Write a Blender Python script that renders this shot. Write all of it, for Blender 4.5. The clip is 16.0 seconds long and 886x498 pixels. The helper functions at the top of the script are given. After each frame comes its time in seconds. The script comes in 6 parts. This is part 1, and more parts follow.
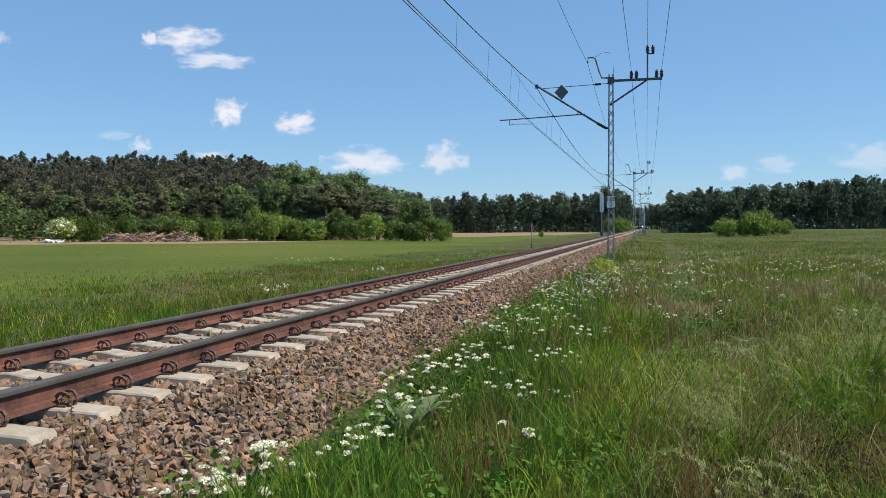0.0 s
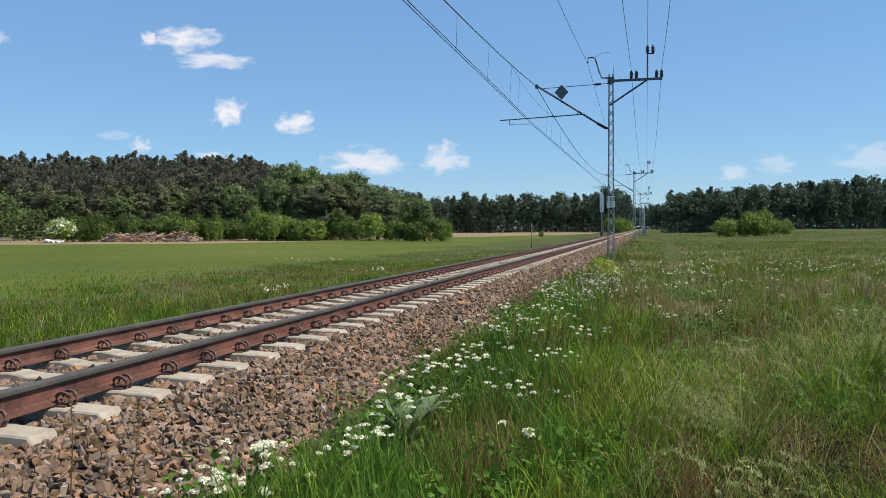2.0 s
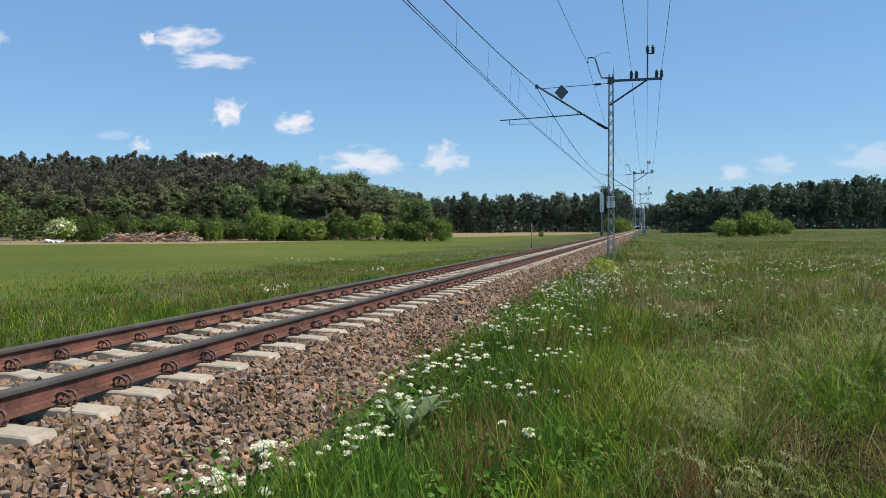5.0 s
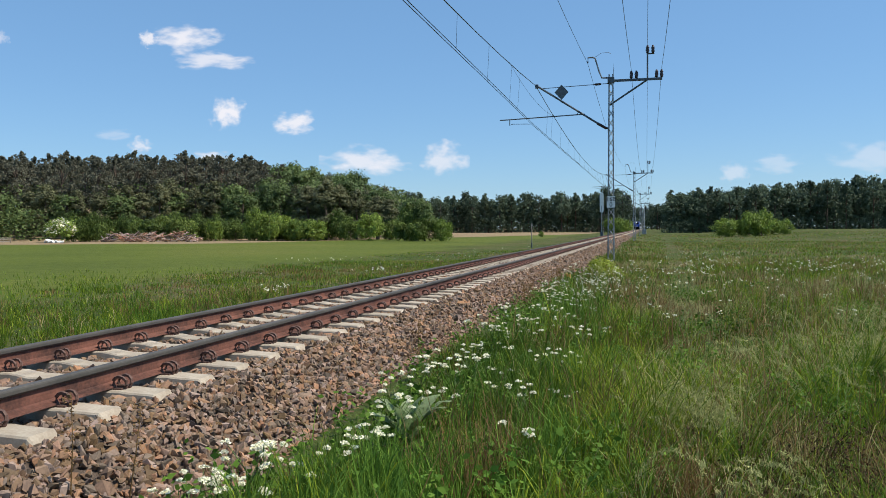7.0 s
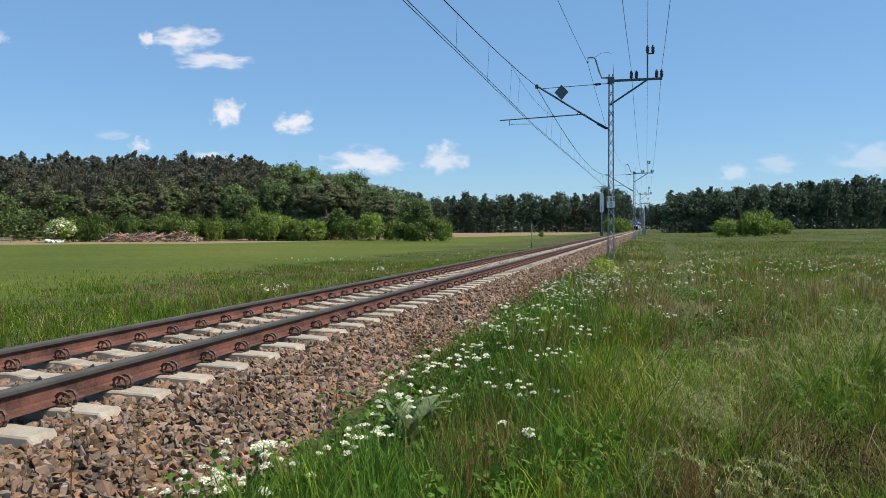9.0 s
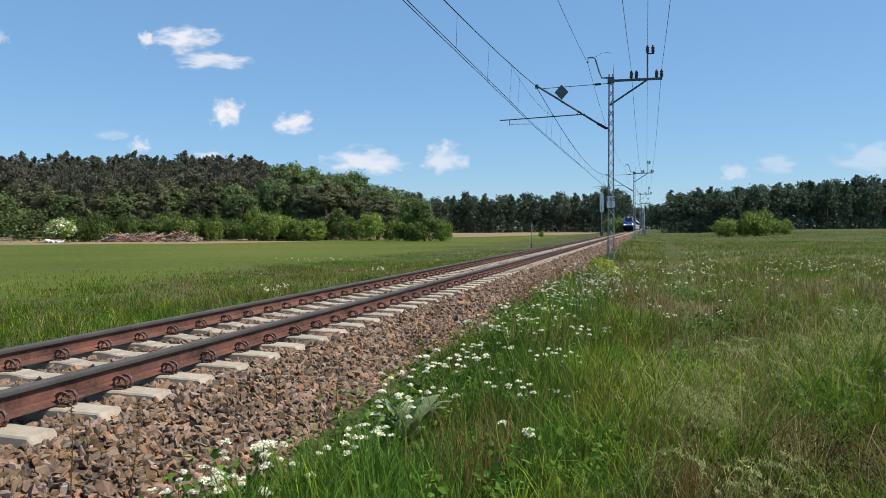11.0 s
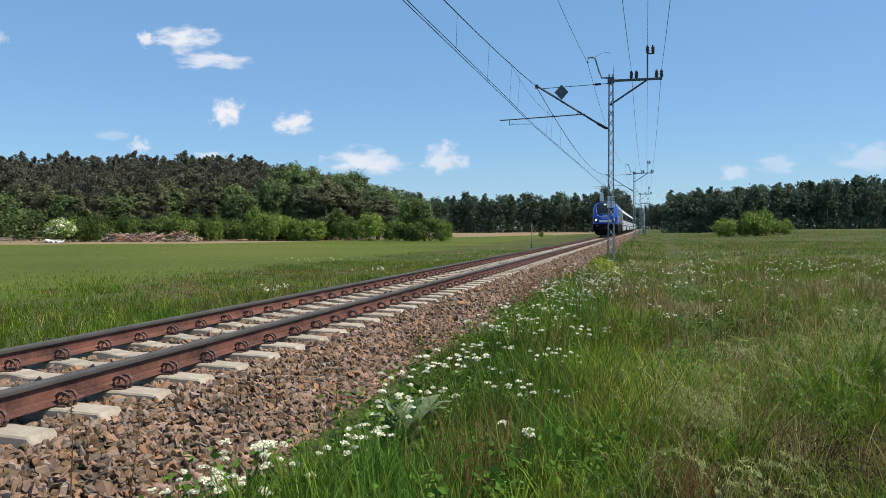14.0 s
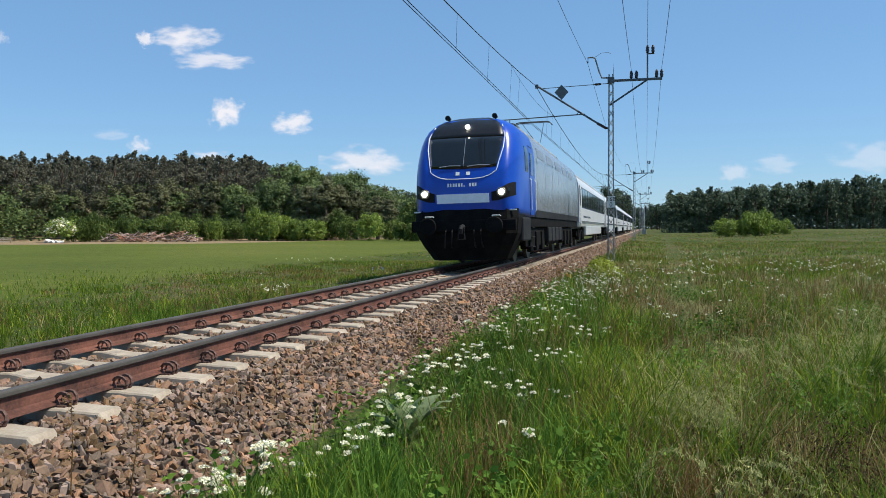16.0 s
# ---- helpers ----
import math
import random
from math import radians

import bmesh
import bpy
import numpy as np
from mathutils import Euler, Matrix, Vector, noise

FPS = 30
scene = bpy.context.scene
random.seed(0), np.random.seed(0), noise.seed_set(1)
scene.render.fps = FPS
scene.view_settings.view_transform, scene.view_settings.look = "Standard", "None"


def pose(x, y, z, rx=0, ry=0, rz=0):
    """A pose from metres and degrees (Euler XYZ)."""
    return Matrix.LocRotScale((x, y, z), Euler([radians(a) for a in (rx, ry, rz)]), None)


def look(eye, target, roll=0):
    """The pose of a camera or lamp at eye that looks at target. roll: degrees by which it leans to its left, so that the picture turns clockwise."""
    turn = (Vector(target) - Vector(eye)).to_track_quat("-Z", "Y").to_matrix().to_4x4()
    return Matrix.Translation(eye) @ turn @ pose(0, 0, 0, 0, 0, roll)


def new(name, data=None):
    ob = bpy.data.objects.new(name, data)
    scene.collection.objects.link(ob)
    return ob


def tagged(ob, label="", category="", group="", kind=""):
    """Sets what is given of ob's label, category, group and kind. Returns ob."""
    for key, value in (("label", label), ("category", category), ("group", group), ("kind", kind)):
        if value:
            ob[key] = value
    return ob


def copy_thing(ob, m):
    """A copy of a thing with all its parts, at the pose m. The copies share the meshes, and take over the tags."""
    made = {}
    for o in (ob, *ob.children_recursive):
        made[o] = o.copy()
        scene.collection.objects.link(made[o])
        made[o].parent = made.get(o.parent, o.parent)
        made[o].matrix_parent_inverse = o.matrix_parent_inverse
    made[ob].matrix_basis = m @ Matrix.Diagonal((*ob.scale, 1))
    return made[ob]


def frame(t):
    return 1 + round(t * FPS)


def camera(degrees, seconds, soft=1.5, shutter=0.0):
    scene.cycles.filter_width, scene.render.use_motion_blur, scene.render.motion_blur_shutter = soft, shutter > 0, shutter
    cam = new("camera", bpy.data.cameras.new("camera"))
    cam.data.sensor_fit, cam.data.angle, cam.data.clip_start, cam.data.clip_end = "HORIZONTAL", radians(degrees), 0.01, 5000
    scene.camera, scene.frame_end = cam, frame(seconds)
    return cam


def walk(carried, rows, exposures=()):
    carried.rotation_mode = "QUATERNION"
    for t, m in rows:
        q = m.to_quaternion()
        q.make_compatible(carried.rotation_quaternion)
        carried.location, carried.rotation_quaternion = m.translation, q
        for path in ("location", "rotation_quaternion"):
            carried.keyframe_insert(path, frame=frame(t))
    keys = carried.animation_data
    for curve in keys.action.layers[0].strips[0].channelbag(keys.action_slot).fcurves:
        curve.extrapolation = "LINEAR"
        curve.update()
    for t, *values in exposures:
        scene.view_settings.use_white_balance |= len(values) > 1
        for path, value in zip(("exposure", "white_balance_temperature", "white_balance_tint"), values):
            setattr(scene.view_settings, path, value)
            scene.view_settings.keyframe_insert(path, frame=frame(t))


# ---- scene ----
# z = 0 is the rail top; y runs along the track away from the camera, x across it
cam = camera(57.588, 16.0, soft=0.8)
EYE = pose(4.602, -4.542, 0.997, 90 - 1.443, 0.0, 14.164) @ pose(0, 0, 0, 0, 0, -0.31)
walk(cam, [(0.0, EYE), (16.0, EYE)], exposures=[(0.0, 0.21), (16.0, 0.21)])

# ---------------------------------------------------------------- light
SUN_EL, SUN_AZ = 57.0, 84.0      # azimuth in degrees from +y towards +x
sky_world = bpy.data.worlds.new("sky")
scene.world = sky_world
sky_world.use_nodes = True
wn = sky_world.node_tree
sky = wn.nodes.new("ShaderNodeTexSky")
sky.sky_type = "NISHITA"
sky.sun_disc = False
sky.sun_elevation, sky.sun_rotation = radians(SUN_EL), radians(SUN_AZ)
sky.air_density, sky.dust_density, sky.ozone_density = 1.0, 0.05, 3.0
tone = wn.nodes.new("ShaderNodeMix")
tone.data_type, tone.blend_type = "RGBA", "MULTIPLY"
tone.inputs["Factor"].default_value, tone.inputs["B"].default_value = 1.0, (0.77, 0.925, 1.07, 1)
wn.links.new(sky.outputs["Color"], tone.inputs["A"])
even = wn.nodes.new("ShaderNodeMix")             # thin even summer haze over the clear sky
even.data_type = "RGBA"
even.inputs["Factor"].default_value, even.inputs["B"].default_value = 0.45, (1.8, 3.7, 6.25, 1)
wn.links.new(tone.outputs["Result"], even.inputs["A"])
wn.links.new(even.outputs["Result"], wn.nodes["Background"].inputs["Color"])
wn.nodes["Background"].inputs["Strength"].default_value = 0.107
sun = new("sun", bpy.data.lights.new("sun", "SUN"))
sun.data.energy, sun.data.angle, sun.data.color = 5.0, radians(0.53), (1.0, 0.92, 0.79)
se, sa = radians(SUN_EL), radians(SUN_AZ)
SUN_DIR = Vector((math.cos(se) * math.sin(sa), math.cos(se) * math.cos(sa), math.sin(se)))
sun.matrix_world = look(SUN_DIR * 100, (0, 0, 0))

# ---------------------------------------------------------------- materials


def material(name, base, rough=0.7, metal=0.0, vary=0.25, scale=8.0, fine=80.0, bump=0.2, tint=None, island=0.0,
             per_object=0.0, hues=0.0, through_light=0.0, spec=0.4, space="Object", depth=0.01):
    """A surface: two scales of noise between darker and lighter (or tinted) tones, with relief."""
    m = bpy.data.materials.new(name)
    m.use_nodes = True
    nt = m.node_tree
    bs = nt.nodes["Principled BSDF"]
    co = nt.nodes.new("ShaderNodeTexCoord").outputs[space]
    big = nt.nodes.new("ShaderNodeTexNoise")
    big.inputs["Scale"].default_value, big.inputs["Detail"].default_value = scale, 4
    small = nt.nodes.new("ShaderNodeTexNoise")
    small.inputs["Scale"].default_value, small.inputs["Detail"].default_value = fine, 3
    nt.links.new(co, big.inputs["Vector"])
    nt.links.new(co, small.inputs["Vector"])
    ramp = nt.nodes.new("ShaderNodeValToRGB")
    ramp.color_ramp.elements[0].position, ramp.color_ramp.elements[1].position = 0.3, 0.7
    lo = tint if tint else tuple(c * (1 - vary) for c in base)
    hi = tuple(min(1, c * (1 + vary)) for c in base)
    ramp.color_ramp.elements[0].color, ramp.color_ramp.elements[1].color = (*lo, 1), (*hi, 1)
    mixv = nt.nodes.new("ShaderNodeMath")
    mixv.operation = "MULTIPLY_ADD"
    nt.links.new(small.outputs["Fac"], mixv.inputs[0])
    mixv.inputs[1].default_value = 0.45
    half = nt.nodes.new("ShaderNodeMath")
    half.operation = "MULTIPLY_ADD"
    nt.links.new(big.outputs["Fac"], half.inputs[0])
    half.inputs[1].default_value, half.inputs[2].default_value = 0.9, -0.175
    nt.links.new(half.outputs[0], mixv.inputs[2])
    nt.links.new(mixv.outputs[0], ramp.inputs["Fac"])
    colour = ramp.outputs["Color"]
    for amount, node, out in ((island, "ShaderNodeNewGeometry", "Random Per Island"), (per_object, "ShaderNodeObjectInfo", "Random")):
        if amount:
            rnd = nt.nodes.new(node)
            rng = nt.nodes.new("ShaderNodeMapRange")
            rng.inputs["To Min"].default_value, rng.inputs["To Max"].default_value = 1 - amount, 1 + amount
            nt.links.new(rnd.outputs[out], rng.inputs["Value"])
            hs = nt.nodes.new("ShaderNodeHueSaturation")
            nt.links.new(rng.outputs["Result"], hs.inputs["Value"])
            hue = nt.nodes.new("ShaderNodeMapRange")
            hue.inputs["To Min"].default_value, hue.inputs["To Max"].default_value = 0.5 + amount * 0.03, 0.5 - amount * 0.03
            nt.links.new(rnd.outputs[out], hue.inputs["Value"])
            nt.links.new(hue.outputs["Result"], hs.inputs["Hue"])
            if hues:
                spin = nt.nodes.new("ShaderNodeMath")
                spin.operation = "MULTIPLY"
                spin.inputs[1].default_value = 7.31
                nt.links.new(rnd.outputs[out], spin.inputs[0])
                part_of = nt.nodes.new("ShaderNodeMath")
                part_of.operation = "FRACT"
                nt.links.new(spin.outputs[0], part_of.inputs[0])
                rich = nt.nodes.new("ShaderNodeMapRange")
                rich.inputs["To Min"].default_value, rich.inputs["To Max"].default_value = 1 - hues, 1 + hues
                nt.links.new(part_of.outputs[0], rich.inputs["Value"])
                nt.links.new(rich.outputs["Result"], hs.inputs["Saturation"])
            nt.links.new(colour, hs.inputs["Color"])
            colour = hs.outputs["Color"]
    nt.links.new(colour, bs.inputs["Base Color"])
    bs.inputs["Roughness"].default_value, bs.inputs["Metallic"].default_value = rough, metal
    bs.inputs["Specular IOR Level"].default_value = spec
    if bump:
        b = nt.nodes.new("ShaderNodeBump")
        b.inputs["Strength"].default_value, b.inputs["Distance"].default_value = bump, depth
        nt.links.new(mixv.outputs[0], b.inputs["Height"])
        nt.links.new(b.outputs["Normal"], bs.inputs["Normal"])
    if through_light:
        tr = nt.nodes.new("ShaderNodeBsdfTranslucent")
        nt.links.new(colour, tr.inputs["Color"])
        mx = nt.nodes.new("ShaderNodeMixShader")
        mx.inputs["Fac"].default_value = through_light
        nt.links.new(bs.outputs[0], mx.inputs[1])
        nt.links.new(tr.outputs[0], mx.inputs[2])
        nt.links.new(mx.outputs[0], nt.nodes["Material Output"].inputs["Surface"])
    return m


def glow(name, colour, strength):
    m = bpy.data.materials.new(name)
    m.use_nodes = True
    bs = m.node_tree.nodes["Principled BSDF"]
    bs.inputs["Base Color"].default_value = (*colour, 1)
    bs.inputs["Emission Color"].default_value, bs.inputs["Emission Strength"].default_value = (*colour, 1), strength
    return m


M_STONE = material("ballast_stone", (0.237, 0.159, 0.107), 0.9, vary=0.25, scale=5, fine=70, bump=0.15, island=0.42, hues=0.3, tint=(0.142, 0.099, 0.071), spec=0.2)
M_STONE_ONE = material("loose_ballast_stone", (0.237, 0.159, 0.107), 0.9, vary=0.25, scale=30, fine=150, bump=0.15, per_object=0.42, hues=0.3, tint=(0.142, 0.099, 0.071), spec=0.2)
# far darker than the stones: the shade in their gaps is put into this colour
M_BED = material("gap_shaded_ballast_bed", (0.075, 0.055, 0.042), 0.95, vary=0.55, scale=9, fine=32, bump=1.0, depth=0.05)
M_CONCRETE = material("sleeper_concrete", (0.344, 0.301, 0.237), 0.9, vary=0.2, scale=5, fine=60, bump=0.25, per_object=0.1, tint=(0.267, 0.219, 0.163))
M_RUST = material("rail_rust", (0.150, 0.064, 0.045), 0.8, vary=0.4, scale=3, fine=40, bump=0.25, tint=(0.06, 0.032, 0.026), spec=0.2)
M_RUSTDARK = material("clip_rust", (0.10, 0.055, 0.042), 0.7, vary=0.4, scale=20, fine=150, bump=0.3)
M_RAILHEAD = material("rail_running_steel", (0.085, 0.078, 0.068), 0.62, 0.3, vary=0.25, scale=2, fine=30, bump=0.05)
M_STEEL = material("galvanised_steel", (0.30, 0.33, 0.35), 0.6, 0.3, vary=0.3, scale=6, fine=60, bump=0.15, tint=(0.16, 0.17, 0.18))
M_DARKSTEEL = material("dark_steel", (0.085, 0.105, 0.125), 0.55, 0.3, vary=0.3, scale=9, fine=70, bump=0.1)
M_WIRE = material("weathered_copper_wire", (0.07, 0.075, 0.075), 0.5, 0.5, vary=0.2, bump=0)
M_INSUL = material("brown_glazed_porcelain", (0.035, 0.02, 0.018), 0.25, vary=0.3, bump=0.05)
M_WHITE = material("white_enamel", (0.75, 0.76, 0.74), 0.45, vary=0.08, scale=6, fine=50, bump=0.05)
M_BLACK = material("black_paint", (0.008, 0.008, 0.009), 0.6, vary=0.3, bump=0.05, spec=0.2)
M_GREYSIGN = material("grey_sign_plate", (0.10, 0.12, 0.14), 0.6, vary=0.15, bump=0.05)
M_ORANGE = material("faded_orange_paint", (0.55, 0.26, 0.06), 0.6, vary=0.2, bump=0.1)
M_GRASS = material("meadow_grass", (0.172, 0.219, 0.021), 0.7, vary=0.45, scale=0.8, fine=4, bump=0, island=0.62, through_light=0.34, tint=(0.065, 0.125, 0.010), spec=0.08)
M_GRASS_BLUE = material("broad_grass", (0.098, 0.180, 0.026), 0.65, vary=0.35, scale=0.4, fine=2.0, bump=0, island=0.35, through_light=0.3, spec=0.1)
M_STRAW = material("seeding_grass", (0.430, 0.370, 0.172), 0.8, vary=0.3, scale=0.5, fine=3, bump=0, island=0.35, through_light=0.3, spec=0.15)
M_SEED = material("reddish_seed_heads", (0.232, 0.146, 0.065), 0.85, vary=0.3, scale=0.5, fine=3, bump=0, island=0.3, through_light=0.3, spec=0.1)
M_PANICLE = material("pale_grass_panicles", (0.344, 0.335, 0.142), 0.85, vary=0.25, scale=0.5, fine=3, bump=0, island=0.3, through_light=0.3, spec=0.15)
M_PLUME = material("silvery_plumes", (0.42, 0.42, 0.17), 0.8, vary=0.2, scale=2, fine=9, bump=0, island=0.25, through_light=0.35, spec=0.15)
M_DEAD = material("dead_stalk", (0.07, 0.046, 0.026), 0.95, vary=0.35, scale=2, fine=9, bump=0, island=0.4, through_light=0.1, spec=0.1)
M_LEAF_A = material("oak_leaves", (0.118, 0.168, 0.056), 0.6, vary=0.35, scale=0.25, fine=1.5, bump=0, island=0.22, per_object=0.22, through_light=0.33, spec=0.25)
M_LEAF_B = material("birch_leaves", (0.146, 0.155, 0.077), 0.6, vary=0.3, scale=0.25, fine=1.5, bump=0, island=0.22, per_object=0.2, through_light=0.35, spec=0.25)
M_LEAF_C = material("fresh_shrub_leaves", (0.172, 0.250, 0.044), 0.55, vary=0.3, scale=0.4, fine=2.0, bump=0, island=0.35, per_object=0.22, through_light=0.38, spec=0.3)
M_LEAF_D = material("dull_shrub_leaves", (0.115, 0.170, 0.038), 0.6, vary=0.3, scale=0.4, fine=2.0, bump=0, island=0.4, per_object=0.3, through_light=0.35, spec=0.25)
# aerial haze is mixed into this leaf colour: bluer and greyer than oak_leaves
M_LEAF_F = material("hazed_distant_leaves", (0.088, 0.122, 0.077), 0.7, vary=0.35, scale=0.2, fine=1.0, bump=0, island=0.22, per_object=0.25, through_light=0.3, spec=0.15)
M_NEEDLE = material("pine_needles", (0.128, 0.129, 0.090), 0.7, vary=0.35, scale=0.3, fine=2.0, bump=0, island=0.22, per_object=0.12, through_light=0.36, spec=0.2)
M_BARK = material("tree_bark", (0.10, 0.075, 0.055), 0.9, vary=0.4, scale=3, fine=25, bump=0.6)
M_PETAL = material("white_petals", (0.92, 0.88, 0.70), 0.7, vary=0.12, scale=20, fine=90, bump=0, island=0.15, through_light=0.3)
M_STEM = material("green_stem", (0.12, 0.18, 0.05), 0.6, vary=0.25, bump=0, island=0.2)
M_BURDOCK = material("pale_downy_leaf", (0.38, 0.48, 0.25), 0.7, vary=0.25, scale=9, fine=60, bump=0.3, through_light=0.3)


def ground_material():
    """Meadow turf: patches of green, straw and bare brown; a smooth sown field west of the track, with a dry margin before the wood."""
    m = bpy.data.materials.new("meadow_turf")
    m.use_nodes = True
    nt = m.node_tree
    N, L = nt.nodes.new, nt.links.new
    bs = nt.nodes["Principled BSDF"]
    co = N("ShaderNodeTexCoord").outputs["Object"]
    sep = N("ShaderNodeSeparateXYZ")
    L(co, sep.inputs[0])

    def noise_of(scale, detail=4):
        n = N("ShaderNodeTexNoise")
        n.inputs["Scale"].default_value, n.inputs["Detail"].default_value = scale, detail
        L(co, n.inputs["Vector"])
        return n.outputs["Fac"]

    def ramp(src, stops):
        r = N("ShaderNodeValToRGB")
        while len(r.color_ramp.elements) < len(stops):
            r.color_ramp.elements.new(0.5)
        for e, (p, c) in zip(r.color_ramp.elements, stops):
            e.position, e.color = p, (*c, 1)
        L(src, r.inputs["Fac"])
        return r.outputs["Color"]

    def mix(fac, a, b, mode="MIX"):
        x = N("ShaderNodeMix")
        x.data_type, x.blend_type = "RGBA", mode
        (L(fac, x.inputs["Factor"]) if not isinstance(fac, float) else setattr(x.inputs["Factor"], "default_value", fac))
        L(a, x.inputs["A"]), L(b, x.inputs["B"])
        return x.outputs["Result"]

    def edge(src, lo, hi):
        r = N("ShaderNodeMapRange")
        r.interpolation_type = "SMOOTHSTEP"
        r.inputs["From Min"].default_value, r.inputs["From Max"].default_value = lo, hi
        L(src, r.inputs["Value"])
        return r.outputs["Result"]

    wild = ramp(noise_of(0.16), [(0.3, (0.043, 0.065, 0.015)), (0.48, (0.069, 0.090, 0.022)), (0.62, (0.107, 0.095, 0.043)), (0.75, (0.060, 0.077, 0.019))])
    fine = ramp(noise_of(5.0, 6), [(0.3, (0.55, 0.6, 0.5)), (0.7, (1.25, 1.2, 1.2))])
    wild = mix(1.0, wild, fine, "MULTIPLY")
    field = ramp(noise_of(0.05, 6), [(0.3, (0.070, 0.094, 0.018)), (0.5, (0.094, 0.119, 0.021)), (0.7, (0.127, 0.135, 0.033))])
    grain = ramp(noise_of(1.6, 6), [(0.3, (0.75, 0.78, 0.7)), (0.7, (1.15, 1.12, 1.1))])
    field = mix(1.0, field, grain, "MULTIPLY")
    wob = N("ShaderNodeMath")
    wob.operation = "MULTIPLY_ADD"
    L(noise_of(0.12), wob.inputs[0])
    wob.inputs[1].default_value = 9.0
    L(sep.outputs["X"], wob.inputs[2])
    west = edge(wob.outputs[0], -5.0, -9.0)
    col = mix(west, wild, field)
    # the dry margin: x * cos + y * sin of a line along the wood
    dot = N("ShaderNodeVectorMath")
    dot.operation = "DOT_PRODUCT"
    L(co, dot.inputs[0])
    dot.inputs[1].default_value = (-0.969, 0.247, 0)
    band = N("ShaderNodeMath")
    band.operation = "MULTIPLY_ADD"
    L(noise_of(0.2), band.inputs[0])
    band.inputs[1].default_value = 5.0
    L(dot.outputs["Value"], band.inputs[2])
    dry = ramp(noise_of(0.9, 5), [(0.3, (0.19, 0.145, 0.085)), (0.7, (0.30, 0.22, 0.13))])
    margin = edge(band.outputs[0], 66.0, 71.0)
    deep = N("ShaderNodeVectorMath")
    deep.operation = "DOT_PRODUCT"
    L(co, deep.inputs[0])
    deep.inputs[1].default_value = (-0.2447, 0.9696, 0)
    near = N("ShaderNodeMath")
    near.operation = "MULTIPLY"
    L(margin, near.inputs[0]), L(edge(deep.outputs["Value"], 91.0, 97.0), near.inputs[1])
    margin = near.outputs[0]
    both = N("ShaderNodeMath")
    both.operation = "MULTIPLY"
    L(margin, both.inputs[0]), L(west, both.inputs[1])
    col = mix(both.outputs[0], col, dry)
    L(col, bs.inputs["Base Color"])
    bs.inputs["Roughness"].default_value, bs.inputs["Specular IOR Level"].default_value = 0.9, 0.1
    b = N("ShaderNodeBump")
    b.inputs["Strength"].default_value, b.inputs["Distance"].default_value = 0.8, 0.12
    L(noise_of(6.0, 6), b.inputs["Height"])
    L(b.outputs["Normal"], bs.inputs["Normal"])
    return m


M_TURF = ground_material()

# ---------------------------------------------------------------- mesh helpers
CANT = -1.174                                    # the track leans a little to the west
TRACK = pose(0, 0, 0, 0, CANT, 0)


def thing(name, label, category, at=None, group="", kind=""):
    ob = new(name)
    if at is not None:
        ob.matrix_basis = at
    return tagged(ob, label, category, group, kind)


def part(name, bm, mat, parent, label="", at=None, smooth=False):
    me = bpy.data.meshes.new(name)
    if smooth:
        for f in bm.faces:
            f.smooth = True
    bm.to_mesh(me)
    bm.free()
    for mm in (mat if isinstance(mat, (list, tuple)) else [mat]):
        me.materials.append(mm)
    ob = new(name, me)
    ob.parent = parent
    if at is not None:
        ob.matrix_basis = at
    return tagged(ob, label)


def mesh_fast(name, verts, tris, mat):
    """A mesh of triangles from two arrays."""
    me = bpy.data.meshes.new(name)
    verts, tris = np.asarray(verts, np.float32), np.asarray(tris, np.int32)
    me.vertices.add(len(verts))
    me.vertices.foreach_set("co", verts.ravel())
    me.loops.add(tris.size)
    me.loops.foreach_set("vertex_index", tris.ravel())
    me.polygons.add(len(tris))
    me.polygons.foreach_set("loop_start", np.arange(0, tris.size, 3, dtype=np.int32))
    me.update(calc_edges=True)
    me.materials.append(mat)
    return me


def add_box(bm, lo, hi, bevel=0.0, m=None):
    made = bmesh.ops.create_cube(bm, size=1.0)["verts"]
    lo, hi = Vector(lo), Vector(hi)
    for v in made:
        v.co = Vector([(lo[i] + hi[i]) / 2 + v.co[i] * (hi[i] - lo[i]) for i in range(3)])
    if bevel:
        edges = list({e for v in made for e in v.link_edges})
        out = bmesh.ops.bevel(bm, geom=edges, offset=bevel, segments=2, affect="EDGES", profile=0.5)
        made = out["verts"]
    if m is not None:
        for v in made:
            v.co = m @ v.co
    return made


def box(lo, hi, bevel=0.0, m=None):
    bm = bmesh.new()
    add_box(bm, lo, hi, bevel, m)
    return bm


def add_tube(bm, points, radius, sides=6, closed=True):
    """A round bar along points; radius a number or one for each point."""
    pts = [Vector(p) for p in points]
    rad = radius if isinstance(radius, (list, tuple)) else [radius] * len(pts)
    rings = []
    for i, p in enumerate(pts):
        d = (pts[min(i + 1, len(pts) - 1)] - pts[max(i - 1, 0)]).normalized()
        a = d.orthogonal().normalized() if abs(d.z) > 0.98 else d.cross(Vector((0, 0, 1))).normalized()
        b = d.cross(a)
        rings.append([bm.verts.new(p + rad[i] * (math.cos(k * math.tau / sides) * a + math.sin(k * math.tau / sides) * b)) for k in range(sides)])
    for r, s in zip(rings, rings[1:]):
        for k in range(sides):
            bm.faces.new((r[k], r[(k + 1) % sides], s[(k + 1) % sides], s[k]))
    if closed:
        bm.faces.new(rings[0][::-1]), bm.faces.new(rings[-1])
    return bm


def tube(points, radius, sides=6):
    return add_tube(bmesh.new(), points, radius, sides)


